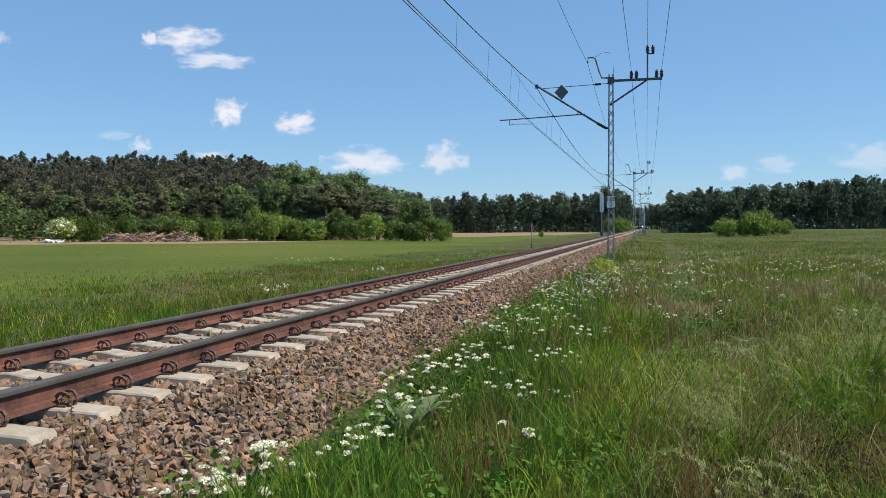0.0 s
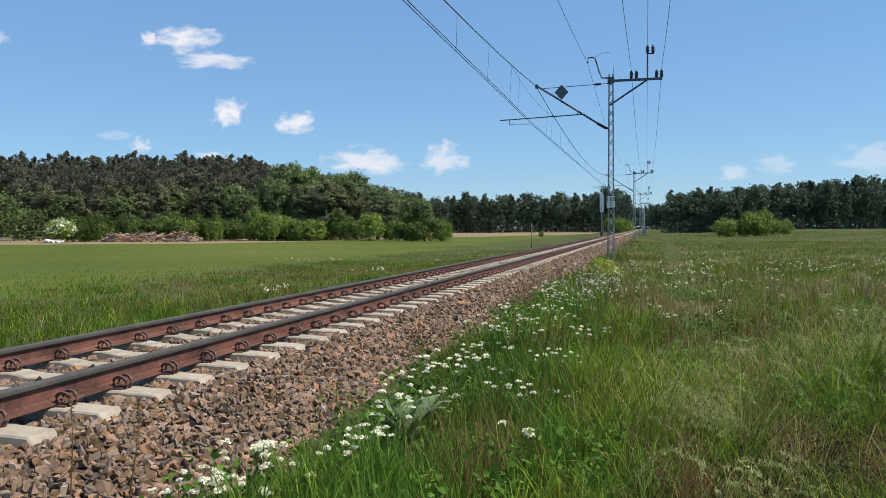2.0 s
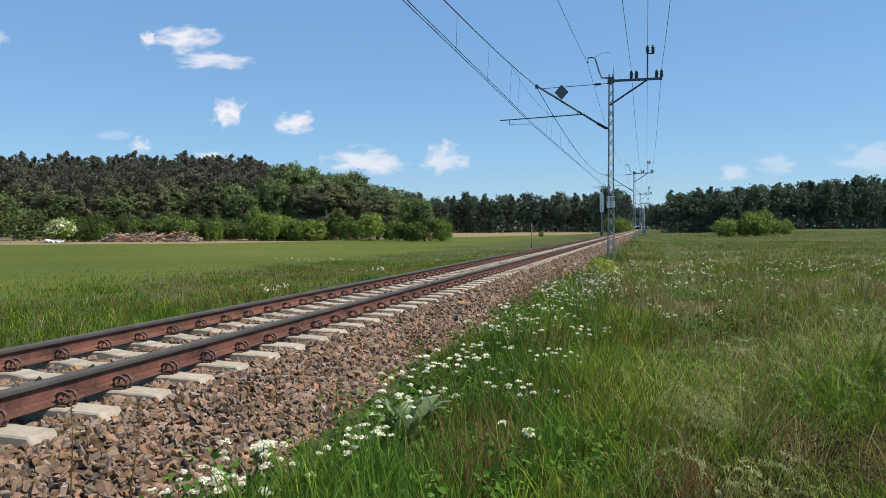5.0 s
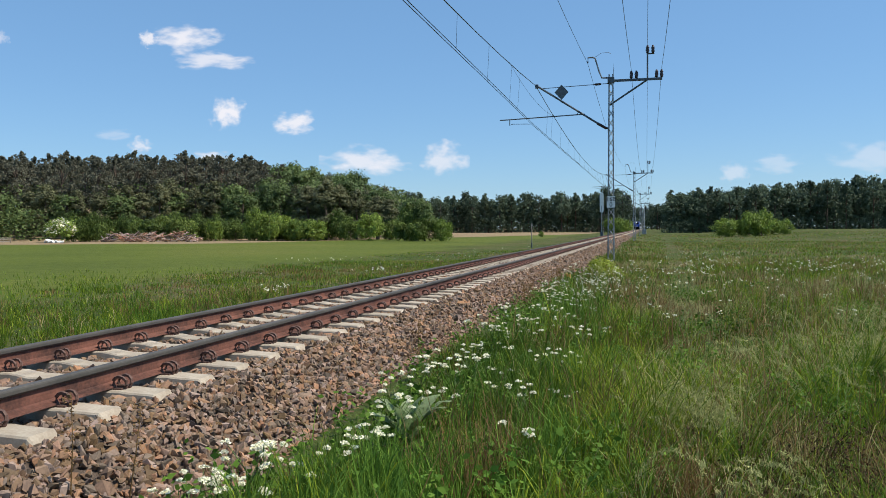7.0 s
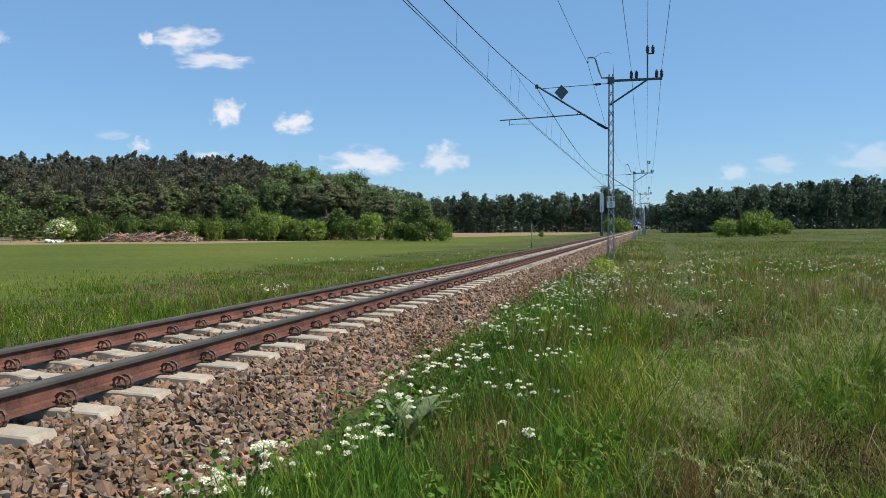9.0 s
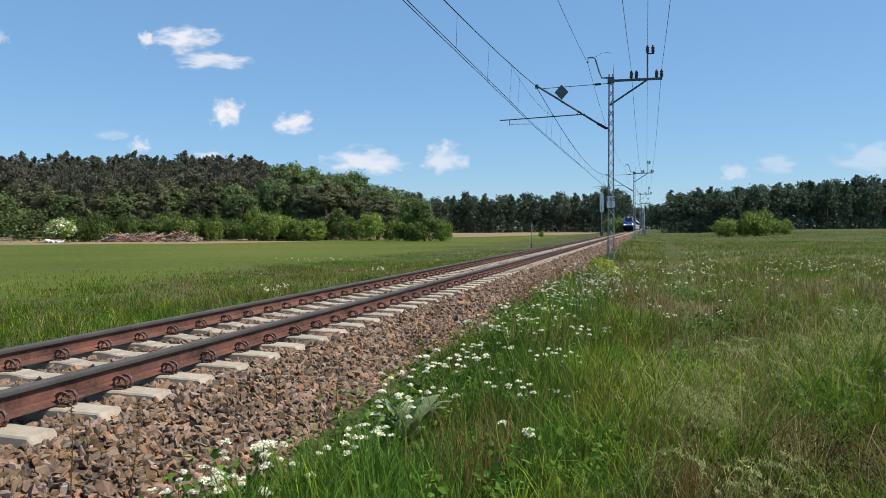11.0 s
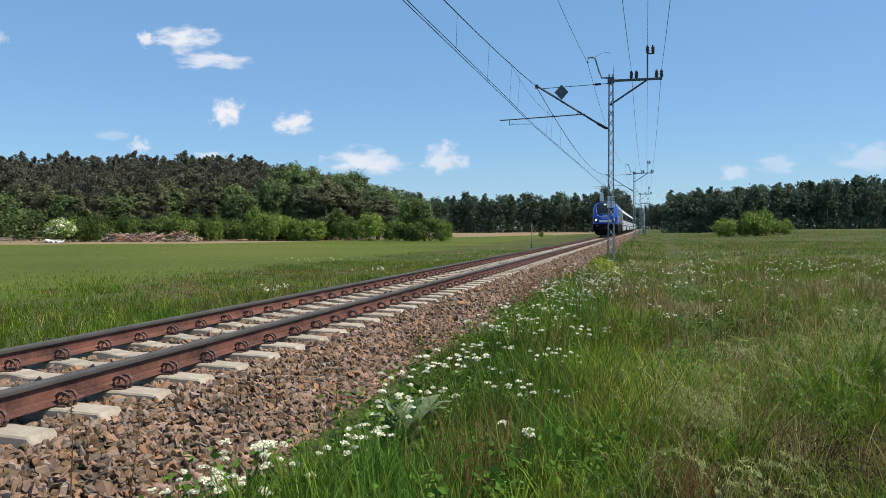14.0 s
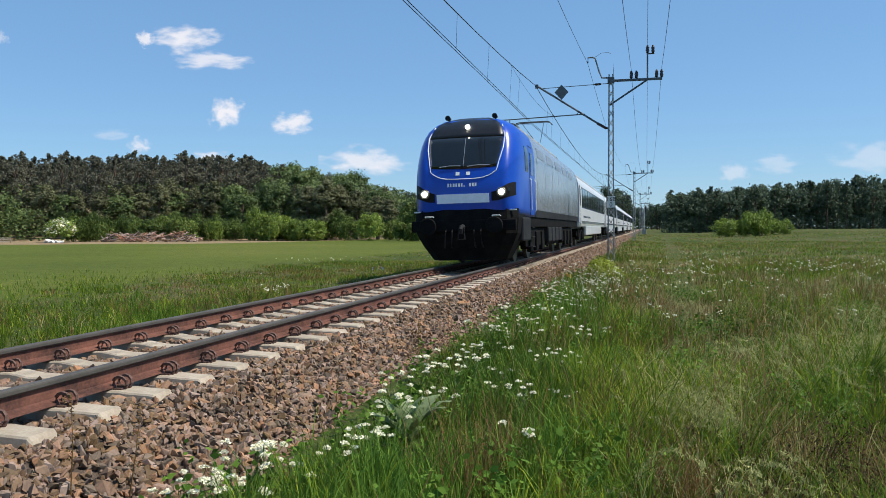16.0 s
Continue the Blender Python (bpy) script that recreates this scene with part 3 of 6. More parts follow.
def crown_mesh(kind, seed, h, width, base, leaf, count, mat, loose, name="crown"):
    rng = np.random.default_rng(seed)
    if kind == "pine":
        k = 46
        u = np.linspace(0, 1, k) ** 0.85
        z = base + (h - base) * (1 - u) + rng.normal(0, 0.15, k)
        r = width * 0.5 * np.sqrt(np.clip(1 - (1 - 1.9 * u) ** 2, 0.02, 1)) * np.where(u > 0.53, 0.9, 1) * rng.uniform(0.1, 1.0, k) ** 0.55
        a = rng.uniform(0, math.tau, k)
        lob = np.stack([r * np.cos(a), r * np.sin(a), z], 1)
        rad = width * (0.05 + 0.15 * np.sqrt(u)) * rng.uniform(0.75, 1.3, k)
        tip = np.stack([rng.normal(0, 0.12, 7), rng.normal(0, 0.12, 7), h + np.linspace(-0.6, 0.55, 7)], 1)
        lob, rad, k = np.concatenate([lob, tip]), np.concatenate([rad, np.linspace(0.5, 0.12, 7)]), k + 7
        squash = 0.62
    else:
        k = {"round": 46, "tall": 40, "shrub": 34}[kind]
        d = rng.normal(0, 1, (k, 3))
        d /= np.linalg.norm(d, axis=1)[:, None]
        d[:, 2] = np.where(d[:, 2] < -0.92, -d[:, 2], d[:, 2])
        rr = rng.uniform(0.55, 1.0, (k, 1)) ** 0.6
        cz, hz = (base + h) / 2, (h - base) / 2
        lob = d * rr * [width * 0.40, width * 0.40, hz * 0.82] + [0, 0, cz]
        if kind == "tall":
            taper = 1.15 - 0.75 * (lob[:, 2:] - base) / (h - base)
            lob[:, :2] *= taper
        rad = width * rng.uniform(0.09, 0.20, k)
        squash = 0.8
    per = max(1, count // k)
    d = rng.normal(0, 1, (k, per, 3))
    d /= np.linalg.norm(d, axis=2)[:, :, None]
    d[:, :, 2] = np.abs(d[:, :, 2]) * np.where(rng.uniform(0, 1, (k, per)) < 0.3, -1, 1)
    c = lob[:, None] + d * (rad[:, None] * rng.uniform(0.15, 1.22, (k, per)))[:, :, None] * [1, 1, squash]
    mid = np.array([0, 0, (base + h) / 2])
    wide = (lob - mid) / [width * 0.5, width * 0.5, (h - base) * 0.5]
    way = d * 0.85 + wide[:, None] * 0.55 + [0, 0, 0.2]
    v, t = leaf_cards(rng, c.reshape(-1, 3), leaf, 1, leaf * 0.25, 1.0, way.reshape(-1, 3), loose)
    return mesh_fast(name, v, t, mat), lob


def tree_proto(name, label, kind, seed, h, width, base, leaf, count, mat, at, group, category="tree", loose=0.5):
    tree = thing(name, label, category, at, group)
    me, lob = crown_mesh(kind, seed, h, width, base, leaf, count, mat, loose)
    crown = new("crown", me)
    crown.parent = tree
    rng = random.Random(seed)
    bm = bmesh.new()
    r0 = 0.022 * h if kind != "shrub" else 0.05
    add_tube(bm, [(0, 0, -0.4), (rng.uniform(-.1, .1), rng.uniform(-.1, .1), h * 0.3), (rng.uniform(-.2, .2), rng.uniform(-.2, .2), h * 0.62), (0, 0, h * 0.9)], [r0, r0 * 0.8, r0 * 0.5, r0 * 0.12], 7)
    for c in list(lob)[:6]:
        z = max(0.2, c[2] - width * 0.25)
        add_tube(bm, [(0, 0, z * 0.9), (c[0] * 0.5, c[1] * 0.5, (z + c[2]) / 2), (c[0], c[1], c[2])], [r0 * 0.4, r0 * 0.25, r0 * 0.08], 4)
    part("trunk", bm, M_BARK, tree)
    return tree


def at_view(px, depth, dz=0.0, turn=0.0):
    """A place on the meadow by its bearing (a number across the horizon, 0 to 1568) and depth from the eye."""
    ang = math.atan((px - 784) / 1426.4) - radians(14.164)
    dist = depth / math.cos(math.atan((px - 784) / 1426.4))
    x, y = 4.602 + dist * math.sin(ang), -4.542 + dist * math.cos(ang)
    return pose(x, y, float(ground_z(x, y)) + dz, 0, 0, turn)


def plant_row(protos, spots):
    """Copies of the trees, each at its spot, size and turn."""
    for i, (m, s, sz) in enumerate(spots):
        ob = copy_thing(protos[i % len(protos)], m)
        ob.scale = (s, s, sz)


def build_woods():
    rng = random.Random(5)
    G = "trees of the wood"
    oak = [tree_proto("broadleaf_tree", "dense dark-green broadleaf tree at the wood's edge", "round", s, 11, 7.5, 0.0, 0.34, 4200, M_LEAF_A, at_view(p, d), G)
           for s, p, d in ((11, 560, 135), (12, 610, 132), (13, 480, 138))]
    birch = [tree_proto("birch_tree", "slender light-green birch at the wood's edge", "tall", s, 11, 5.4, 0.0, 0.30, 3600, M_LEAF_B, at_view(p, d), G)
             for s, p, d in ((21, 380, 136), (22, 300, 137))]
    pine = [tree_proto("pine_tree", "dark grey-green pine with a ragged crown", "pine", s, 14, 7.0, 5.5, 0.34, 1500, M_NEEDLE, at_view(p, d), G, loose=1.3)
            for s, p, d in ((31, 120, 158), (32, 240, 158), (33, 40, 160), (34, 330, 157))]
    shrub = [tree_proto("shrub", "bright-green leafy shrub in front of the wood", "shrub", s, 3.4, 5.5, -0.3, 0.24, 3000, M_LEAF_C, at_view(p, d), "shrubs along the wood", "shrub", loose=0.8)
             for s, p, d in ((41, 480, 122), (42, 530, 121), (43, 505, 124))]
    dim = [tree_proto("shrub", "dull green leafy shrub in front of the wood", "shrub", s, 3.4, 5.0, -0.3, 0.24, 2600, M_LEAF_D, at_view(p, d), "shrubs along the wood", "shrub", loose=0.8)
           for s, p, d in ((44, 160, 124), (45, 330, 123))]
    # west wood: mixed front row, then pines on the rising ground
    spots = []
    for px in range(-160, 690, 34):
        if px < 420:
            spots.append((at_view(px + rng.uniform(-10, 10), 136 + rng.uniform(-3, 4), turn=rng.uniform(0, 360)), rng.uniform(0.8, 1.05), rng.uniform(0.72, 0.92)))
    plant_row(birch + oak[:1], spots)
    spots = [(at_view(px + rng.uniform(-8, 8), 134 + rng.uniform(-4, 6), turn=rng.uniform(0, 360)), rng.uniform(0.85, 1.1), rng.uniform(0.72, 0.98)) for px in range(430, 700, 30)]
    plant_row(oak + birch[:1], spots)
    for depth, lo, hi, step in ((144, -180, 520, 24), (150, -190, 500, 19), (157, -200, 480, 16), (166, -200, 468, 15)):
        spots = []
        for px in range(lo, hi, step):
            low = 1.0 - 0.10 * smooth01(px, 400, 500)
            spots.append((at_view(px + rng.uniform(-7, 7), depth + rng.uniform(-4, 4), turn=rng.uniform(0, 360)), rng.uniform(0.7, 1.15), float(rng.uniform(0.83, 0.95) * low)))
        plant_row(pine if depth > 146 else pine + birch, spots)
    for depth in (150, 165):
        spots = [(at_view(px + rng.uniform(-9, 9), depth + rng.uniform(-4, 4), turn=rng.uniform(0, 360)), rng.uniform(0.9, 1.15), rng.uniform(1.12, 1.26) * (1.0 if px < 640 else 0.86)) for px in range(500, 705, 26)]
        plant_row(oak + birch[:1], spots)
    spots = []
    for px in range(120, 450, 19):
        spots.append((at_view(px + rng.uniform(-9, 9), 124 + rng.uniform(-3, 4), turn=rng.uniform(0, 360)), rng.uniform(0.5, 1.0), rng.uniform(0.8, 1.5)))
    plant_row(dim, spots)
    plant_row(shrub, [(at_view(px, 122 + rng.uniform(-2, 2), turn=rng.uniform(0, 360)), s, z) for px, s, z in
                      ((455, 0.8, 1.5), (478, 0.9, 1.3), (500, 0.8, 1.0), (528, 0.9, 0.95), (552, 0.9, 1.0), (570, 0.6, 0.8), (250, 0.5, 0.9), (380, 0.5, 1.0))])
    # the round tree by itself at the wood's corner
    corner = [(at_view(735, 112, turn=40), 0.72, 0.62), (at_view(752, 110, turn=140), 0.6, 0.52)]
    plant_row(oak, corner)
    plant_row(dim, [(at_view(716, 110, turn=10), 0.75, 1.0), (at_view(738, 108, turn=60), 0.7, 0.9), (at_view(758, 109, turn=90), 0.7, 1.1), (at_view(728, 111, turn=200), 0.8, 1.5),
                    (at_view(620, 118, turn=50), 0.7, 1.0), (at_view(690, 121, turn=50), 0.7, 1.0), (at_view(600, 124, turn=150), 0.8, 1.4)])
    plant_row(shrub, [(at_view(784, 108, turn=20), 0.55, 0.9), (at_view(655, 116, turn=20), 0.8, 1.25)])
    plant_row(birch, [(at_view(px, d, turn=px * 7), s, z) for px, d, s, z in ((545, 128, 1.1, 0.9), (578, 126, 1.15, 0.95), (602, 128, 1.0, 0.9), (632, 129, 0.9, 0.8), (668, 126, 0.9, 0.72), (690, 122, 0.8, 0.62))])
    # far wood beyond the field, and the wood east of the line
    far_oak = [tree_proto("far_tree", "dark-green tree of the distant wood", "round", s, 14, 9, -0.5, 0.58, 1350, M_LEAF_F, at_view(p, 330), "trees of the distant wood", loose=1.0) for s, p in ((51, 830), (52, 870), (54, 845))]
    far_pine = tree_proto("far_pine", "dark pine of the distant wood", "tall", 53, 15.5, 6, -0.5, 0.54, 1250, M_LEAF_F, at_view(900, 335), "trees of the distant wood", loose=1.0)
    spots = []
    for depth in (318, 330):
        for px in range(700, 1085, 14):
            spots.append((at_view(px + rng.uniform(-6, 6), depth + rng.uniform(-4, 4), turn=rng.uniform(0, 360)), rng.uniform(0.8, 1.05), rng.uniform(0.98, 1.22) * (1.0 if px > 820 else 0.92)))
    plant_row(far_oak + [far_pine], spots)
    spots = []
    for depth, top in ((250, 0.92), (266, 0.98)):
        for px in range(1190, 1680, 16):
            grow = 0.80 + 0.24 * (px - 1190) / 400
            spots.append((at_view(px + rng.uniform(-6, 6), depth + rng.uniform(-4, 4), turn=rng.uniform(0, 360)), rng.uniform(0.8, 1.0), 1.28 * grow * top * rng.uniform(0.9, 1.06)))
    plant_row(far_oak + [far_pine], spots)
    spots = []
    for depth in (520, 620):
        for px in range(1085, 1215, 7):
            spots.append((at_view(px + rng.uniform(-3, 3), depth + rng.uniform(-6, 6), turn=rng.uniform(0, 360)), 1.05, rng.uniform(1.2, 1.5) if depth > 600 or not 1128 < px < 1150 else 0.5))
    plant_row(far_oak, [sp for sp in spots if abs(sp[0].translation.x) > 8])
    plant_row(far_oak, [(at_view(px, 285 + 3 * (px % 5), turn=px * 11), 0.95, 1.12 + 0.05 * (px % 3)) for px in range(1062, 1106, 8)])
    # trees on both sides of the line far off, and the wood that closes its end
    spots = []
    for y in range(330, 960, 22):
        for x0, x1 in ((-34, -15), (17, 38)):
            x = rng.uniform(x0, x1)
            spots.append((pose(x, y + rng.uniform(-5, 5), float(ground_z(x, y)), 0, 0, rng.uniform(0, 360)), rng.uniform(0.85, 1.1), rng.uniform(0.9, 1.2)))
    for y, step in ((985, 6), (1000, 6)):
        for x in range(-50, 80, step):
            spots.append((pose(x + rng.uniform(-2, 2), y + rng.uniform(-4, 4), -0.7, 0, 0, rng.uniform(0, 360)), rng.uniform(1.0, 1.3), rng.uniform(1.8, 2.2)))
    plant_row(far_oak + [far_pine], spots)
    # dark undergrowth closes the woods behind their front rows
    def thicket(name, label, mat, rows, more=()):
        sets = list(more)
        for lo, hi, d0, d1, n, size, high in rows:
            pts = []
            for _ in range(n):
                t = at_view(rng.uniform(lo, hi), rng.uniform(d0, d1)).translation
                pts.append((t.x, t.y, t.z + rng.uniform(0, high)))
            sets.append(leaf_cards(np.random.default_rng(n + lo + 1000), np.array(pts), size, 1, 0.1))
        vs, ts, o = [], [], 0
        for v, t in sets:
            vs.append(v), ts.append(t + o)
            o += len(v)
        tagged(new(name, mesh_fast(name, np.concatenate(vs), np.concatenate(ts), mat)), label, "undergrowth", kind="stuff")

    thicket("undergrowth", "dense dark undergrowth between the trees", M_LEAF_A, ((-220, 720, 140, 174, 17000, 0.42, 9), (-200, 85, 128, 138, 4000, 0.4, 5)))
    pts = np.array([(rng.uniform(-45, 85), rng.uniform(968, 984), rng.uniform(-0.5, 12)) for _ in range(1600)])
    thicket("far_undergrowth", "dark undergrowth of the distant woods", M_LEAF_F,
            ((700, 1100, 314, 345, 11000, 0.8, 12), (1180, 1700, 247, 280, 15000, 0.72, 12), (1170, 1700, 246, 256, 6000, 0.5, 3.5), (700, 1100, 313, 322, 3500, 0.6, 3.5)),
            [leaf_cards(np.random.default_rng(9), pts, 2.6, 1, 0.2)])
    # shrubs by the line and in the east meadow
    plant_row(shrub, [(at_view(1098, 230, turn=10), 1.1, 1.3), (at_view(1085, 250, turn=80), 1.3, 1.5), (at_view(1105, 300, turn=70), 1.3, 1.3), (at_view(958, 150, turn=70), 0.22, 0.32)])
    plant_row(shrub, [(at_view(1284, 139, turn=30), 0.95, 0.95), (at_view(1306, 140, turn=130), 0.85, 0.95), (at_view(1326, 138, turn=70), 0.85, 1.15), (at_view(1348, 139, turn=220), 0.9, 1.35), (at_view(1366, 141, turn=20), 0.7, 0.9), (at_view(1390, 142, turn=300), 0.6, 0.75)])


build_woods()

# ---------------------------------------------------------------- sky backdrop: small fair-weather clouds


def cloud_material(seed, density):
    m = bpy.data.materials.new("cloud_vapour")
    m.use_nodes = True
    nt = m.node_tree
    N, L = nt.nodes.new, nt.links.new
    nt.nodes.remove(nt.nodes["Principled BSDF"])
    co = N("ShaderNodeTexCoord").outputs["Object"]
    nz = N("ShaderNodeTexNoise")
    nz.noise_dimensions = "4D"
    nz.inputs["W"].default_value, nz.inputs["Scale"].default_value, nz.inputs["Detail"].default_value = seed, 1.7, 3.5
    L(co, nz.inputs["Vector"])
    sub = N("ShaderNodeVectorMath")
    sub.operation = "MULTIPLY_ADD"
    L(nz.outputs["Color"], sub.inputs[0])
    sub.inputs[1].default_value, sub.inputs[2].default_value = (1.9, 1.9, 0), (-0.95, -0.95, 0)
    add = N("ShaderNodeVectorMath")
    add.operation = "ADD"
    L(co, add.inputs[0]), L(sub.outputs[0], add.inputs[1])
    ln = N("ShaderNodeVectorMath")
    ln.operation = "LENGTH"
    L(add.outputs[0], ln.inputs[0])
    rim = N("ShaderNodeMapRange")
    rim.interpolation_type = "SMOOTHSTEP"
    for key, v in (("From Min", 0.90), ("From Max", 0.2), ("To Min", 0.0), ("To Max", density)):
        rim.inputs[key].default_value = v
    L(ln.outputs["Value"], rim.inputs["Value"])
    em, tr, mx = N("ShaderNodeEmission"), N("ShaderNodeBsdfTransparent"), N("ShaderNodeMixShader")
    em.inputs["Color"].default_value, em.inputs["Strength"].default_value = (0.90, 0.89, 0.94, 1), 0.88
    L(rim.outputs["Result"], mx.inputs["Fac"]), L(tr.outputs[0], mx.inputs[1]), L(em.outputs[0], mx.inputs[2])
    L(mx.outputs[0], nt.nodes["Material Output"].inputs["Surface"])
    return m


CLOUDS = []


def build_clouds():
    far = 2400.0
    rows = [(325, 68, 74, 30, 0.9, -3), (378, 106, 78, 24, 0.75, -2), (268, 69, 20, 18, 0.8, -10), (405, 200, 36, 32, 0.95, -4), (522, 218, 50, 26, 0.9, -5),
            (640, 285, 74, 32, 0.75, -1), (785, 280, 46, 34, 0.65, 0), (250, 258, 24, 18, 0.6, -3), (205, 240, 50, 14, 0.25, -6), (376, 279, 36, 14, 0.6, -2),
            (1300, 306, 32, 22, 0.4, 0), (1380, 290, 60, 20, 0.3, 0), (2, 68, 18, 16, 0.45, -2), (1545, 280, 90, 36, 0.35, 0), (690, 294, 40, 14, 0.35, 0)]
    for i, (px, py, hw, hh, dens, drift) in enumerate(rows):
        n = 10
        bm = bmesh.new()
        bmesh.ops.create_grid(bm, x_segments=n, y_segments=n, size=1.0)
        for v in bm.verts:
            v.co.z = 0.05 * (1 - v.co.x ** 2 - v.co.y ** 2)
        me = bpy.data.meshes.new("cloud")
        bm.to_mesh(me)
        bm.free()
        me.materials.append(cloud_material(i * 3.7, dens))
        ob = new("cloud", me)
        tagged(ob, "small soft white fair-weather cloud in blue sky", "cloud", "small clouds", "structure")

        def spot(x):
            return EYE @ Vector(((x - 784) / 1426.4 * far, (441 - py) / 1426.4 * far, -far))
        turn = EYE.to_quaternion().to_matrix().to_4x4()
        ob.scale = (hw / 1426.4 * far * 1.02, hh / 1426.4 * far * 1.02, 20)
        ob.matrix_basis = Matrix.Translation(spot(px)) @ turn @ Matrix.Diagonal((*ob.scale, 1))
        CLOUDS.append((ob, Matrix.Translation(spot(px)) @ turn, Matrix.Translation(spot(px + drift)) @ turn))


build_clouds()

# ---------------------------------------------------------------- lineside things


def build_signal():
    m = pose(-3.5, 149, float(ground_z(-3.5, 149)))
    sig = thing("signal_post", "pale grey railway light signal on a slim post, seen from behind", "signal", m)
    part("post", tube([(0, 0, -0.3), (0, 0, 5.6)], 0.07, 8), M_STEEL, sig)
    ring = [(0.42 * math.cos(a), (1.45 if math.sin(a) > 0 else -1.45) + 0.42 * math.sin(a)) for a in (i * math.tau / 24 for i in range(24))]
    sec = [[(x * 0.85, y, 6.3 + z) for x, z in ring] for y in (-0.05, 0.12)]
    bm = loft(sec)
    part("target_board", bm, M_WHITE, sig, "white oblong board with rounded ends")
    part("ladder_rail", tube([(0.3, 0.1, 0), (0.2, 0.1, 4.4)], 0.03, 5), M_STEEL, sig)
    part("control_box", box((-0.25, -0.2, 0.0), (0.25, 0.2, 0.8), 0.03), M_DARKSTEEL, sig)


build_signal()


def build_posts():
    m = pose(-4.18, 58.9, float(ground_z(-4.18, 58.9)))
    post = thing("marker_post", "slim weathered concrete post with a dark foot beside the track", "post", m)
    part("shaft", box((-0.035, -0.035, -0.3), (0.035, 0.035, 1.95), 0.01), M_CONCRETE, post)
    part("foot", box((-0.045, -0.045, -0.3), (0.045, 0.045, 0.4), 0.01), M_DARKSTEEL, post)
    m = pose(4.1, 195, float(ground_z(4.1, 195)))
    pole = thing("line_pole", "thin grey pole standing beside the railway", "pole", m)
    part("shaft", tube([(0, 0, -0.4), (0, 0, 7.2)], [0.14, 0.09], 8), M_STEEL, pole)
    part("cabinet", box((-0.5, -0.3, 0), (0.5, 0.3, 1.2), 0.04), M_STEEL, pole)
    m = pose(2.62, 16.6, -0.52)
    mark = thing("cable_marker", "small orange cable marker post in the ballast edge", "marker post", m)
    part("shaft", box((-0.035, -0.035, -0.3), (0.035, 0.035, 0.22), 0.008), M_CONCRETE, mark)
    part("cap", box((-0.065, -0.045, 0.2), (0.065, 0.045, 0.33), 0.012), M_ORANGE, mark)


build_posts()


def build_fence():
    fence = thing("low_fence", "short low weathered grey fence at the field's edge", "fence", at_view(6, 114) @ pose(0, 0, 0, 0, 0, 40))
    for x in (-0.9, 0.0, 0.9):
        part("post", box((x - 0.06, -0.06, -0.3), (x + 0.06, 0.06, 0.75), 0.01), M_CONCRETE, fence)
    for z in (0.2, 0.45, 0.68):
        part("board", box((-1.0, -0.09, z - 0.07), (1.0, -0.062, z + 0.05), 0.006), M_CONCRETE, fence)


build_fence()


def build_log_pile():
    rng = random.Random(8)
    c = at_view(268, 117)
    pile = thing("log_pile", "long low heap of brown split logs at the field's edge", "log pile", c @ pose(0, 0, 0, 0, 0, 14))
    shapes = []
    for k in range(6):
        L = rng.uniform(0.8, 2.0)
        bm = tube([(-L / 2, 0, 0), (0, rng.uniform(-.05, .05), rng.uniform(-.03, .03)), (L / 2, 0, 0)], [rng.uniform(.04, .09), rng.uniform(.05, .10), rng.uniform(.03, .08)], 6)
        me = bpy.data.meshes.new("log")
        bm.to_mesh(me)
        bm.free()
        me.materials.append(M_LOG_ONE)
        shapes.append(me)
    for k in range(290):
        x = rng.uniform(-6.9, 6.9)
        top = 1.15 * (0.85 + 0.15 * math.sin(2.2 + x * 1.3)) * min(1, (7.3 - abs(x)) / 2.2) + 0.15
        z = rng.uniform(0.0, 1.0) ** 0.8 * top
        y = rng.uniform(-1, 1) * 1.1 * (1 - z / 2.2)
        ob = new("log", rng.choice(shapes))
        ob.parent = pile
        ob.matrix_basis = pose(x, y, z + 0.05, rng.uniform(-30, 30), rng.gauss(0, 20), rng.gauss(20, 45))
    heap = thing("rubble_heap", "low heap of pale broken concrete at the field's edge", "rubble", at_view(96, 114))
    for k in range(22):
        s = rng.uniform(0.15, 0.4)
        part("slab", box((-s, -s * 0.8, -s * 0.3), (s, s * 0.8, s * 0.3), 0.04), M_WHITE, heap, at=pose(rng.uniform(-1.5, 1.5), rng.uniform(-0.5, 0.5), rng.uniform(0.05, 0.35), rng.uniform(-30, 30), rng.uniform(-30, 30), rng.uniform(0, 180)))


M_LOG_ONE = material("weathered_log", (0.36, 0.25, 0.19), 0.9, vary=0.45, scale=3, fine=30, bump=0.4, per_object=0.75, hues=0.6, tint=(0.13, 0.09, 0.07))
build_log_pile()


def build_blossom_shrub():
    rng = np.random.default_rng(77)
    sh = tree_proto("elder_shrub", "elder shrub covered with white blossom", "shrub", 61, 3.6, 5.0, 0.0, 0.26, 2200, M_LEAF_C, at_view(108, 117), "shrubs along the wood", "shrub")
    d = rng.normal(0, 1, (90, 3))
    d /= np.linalg.norm(d, axis=1)[:, None]
    d[:, 2] = np.abs(d[:, 2])
    v, t = leaf_cards(rng, d * [2.0, 2.0, 1.5] + [0, 0, 1.5], 0.3, 7, 0.2)
    ob = new("blossom", mesh_fast("blossom", v, t, M_PETAL))
    ob.parent = sh


build_blossom_shrub()

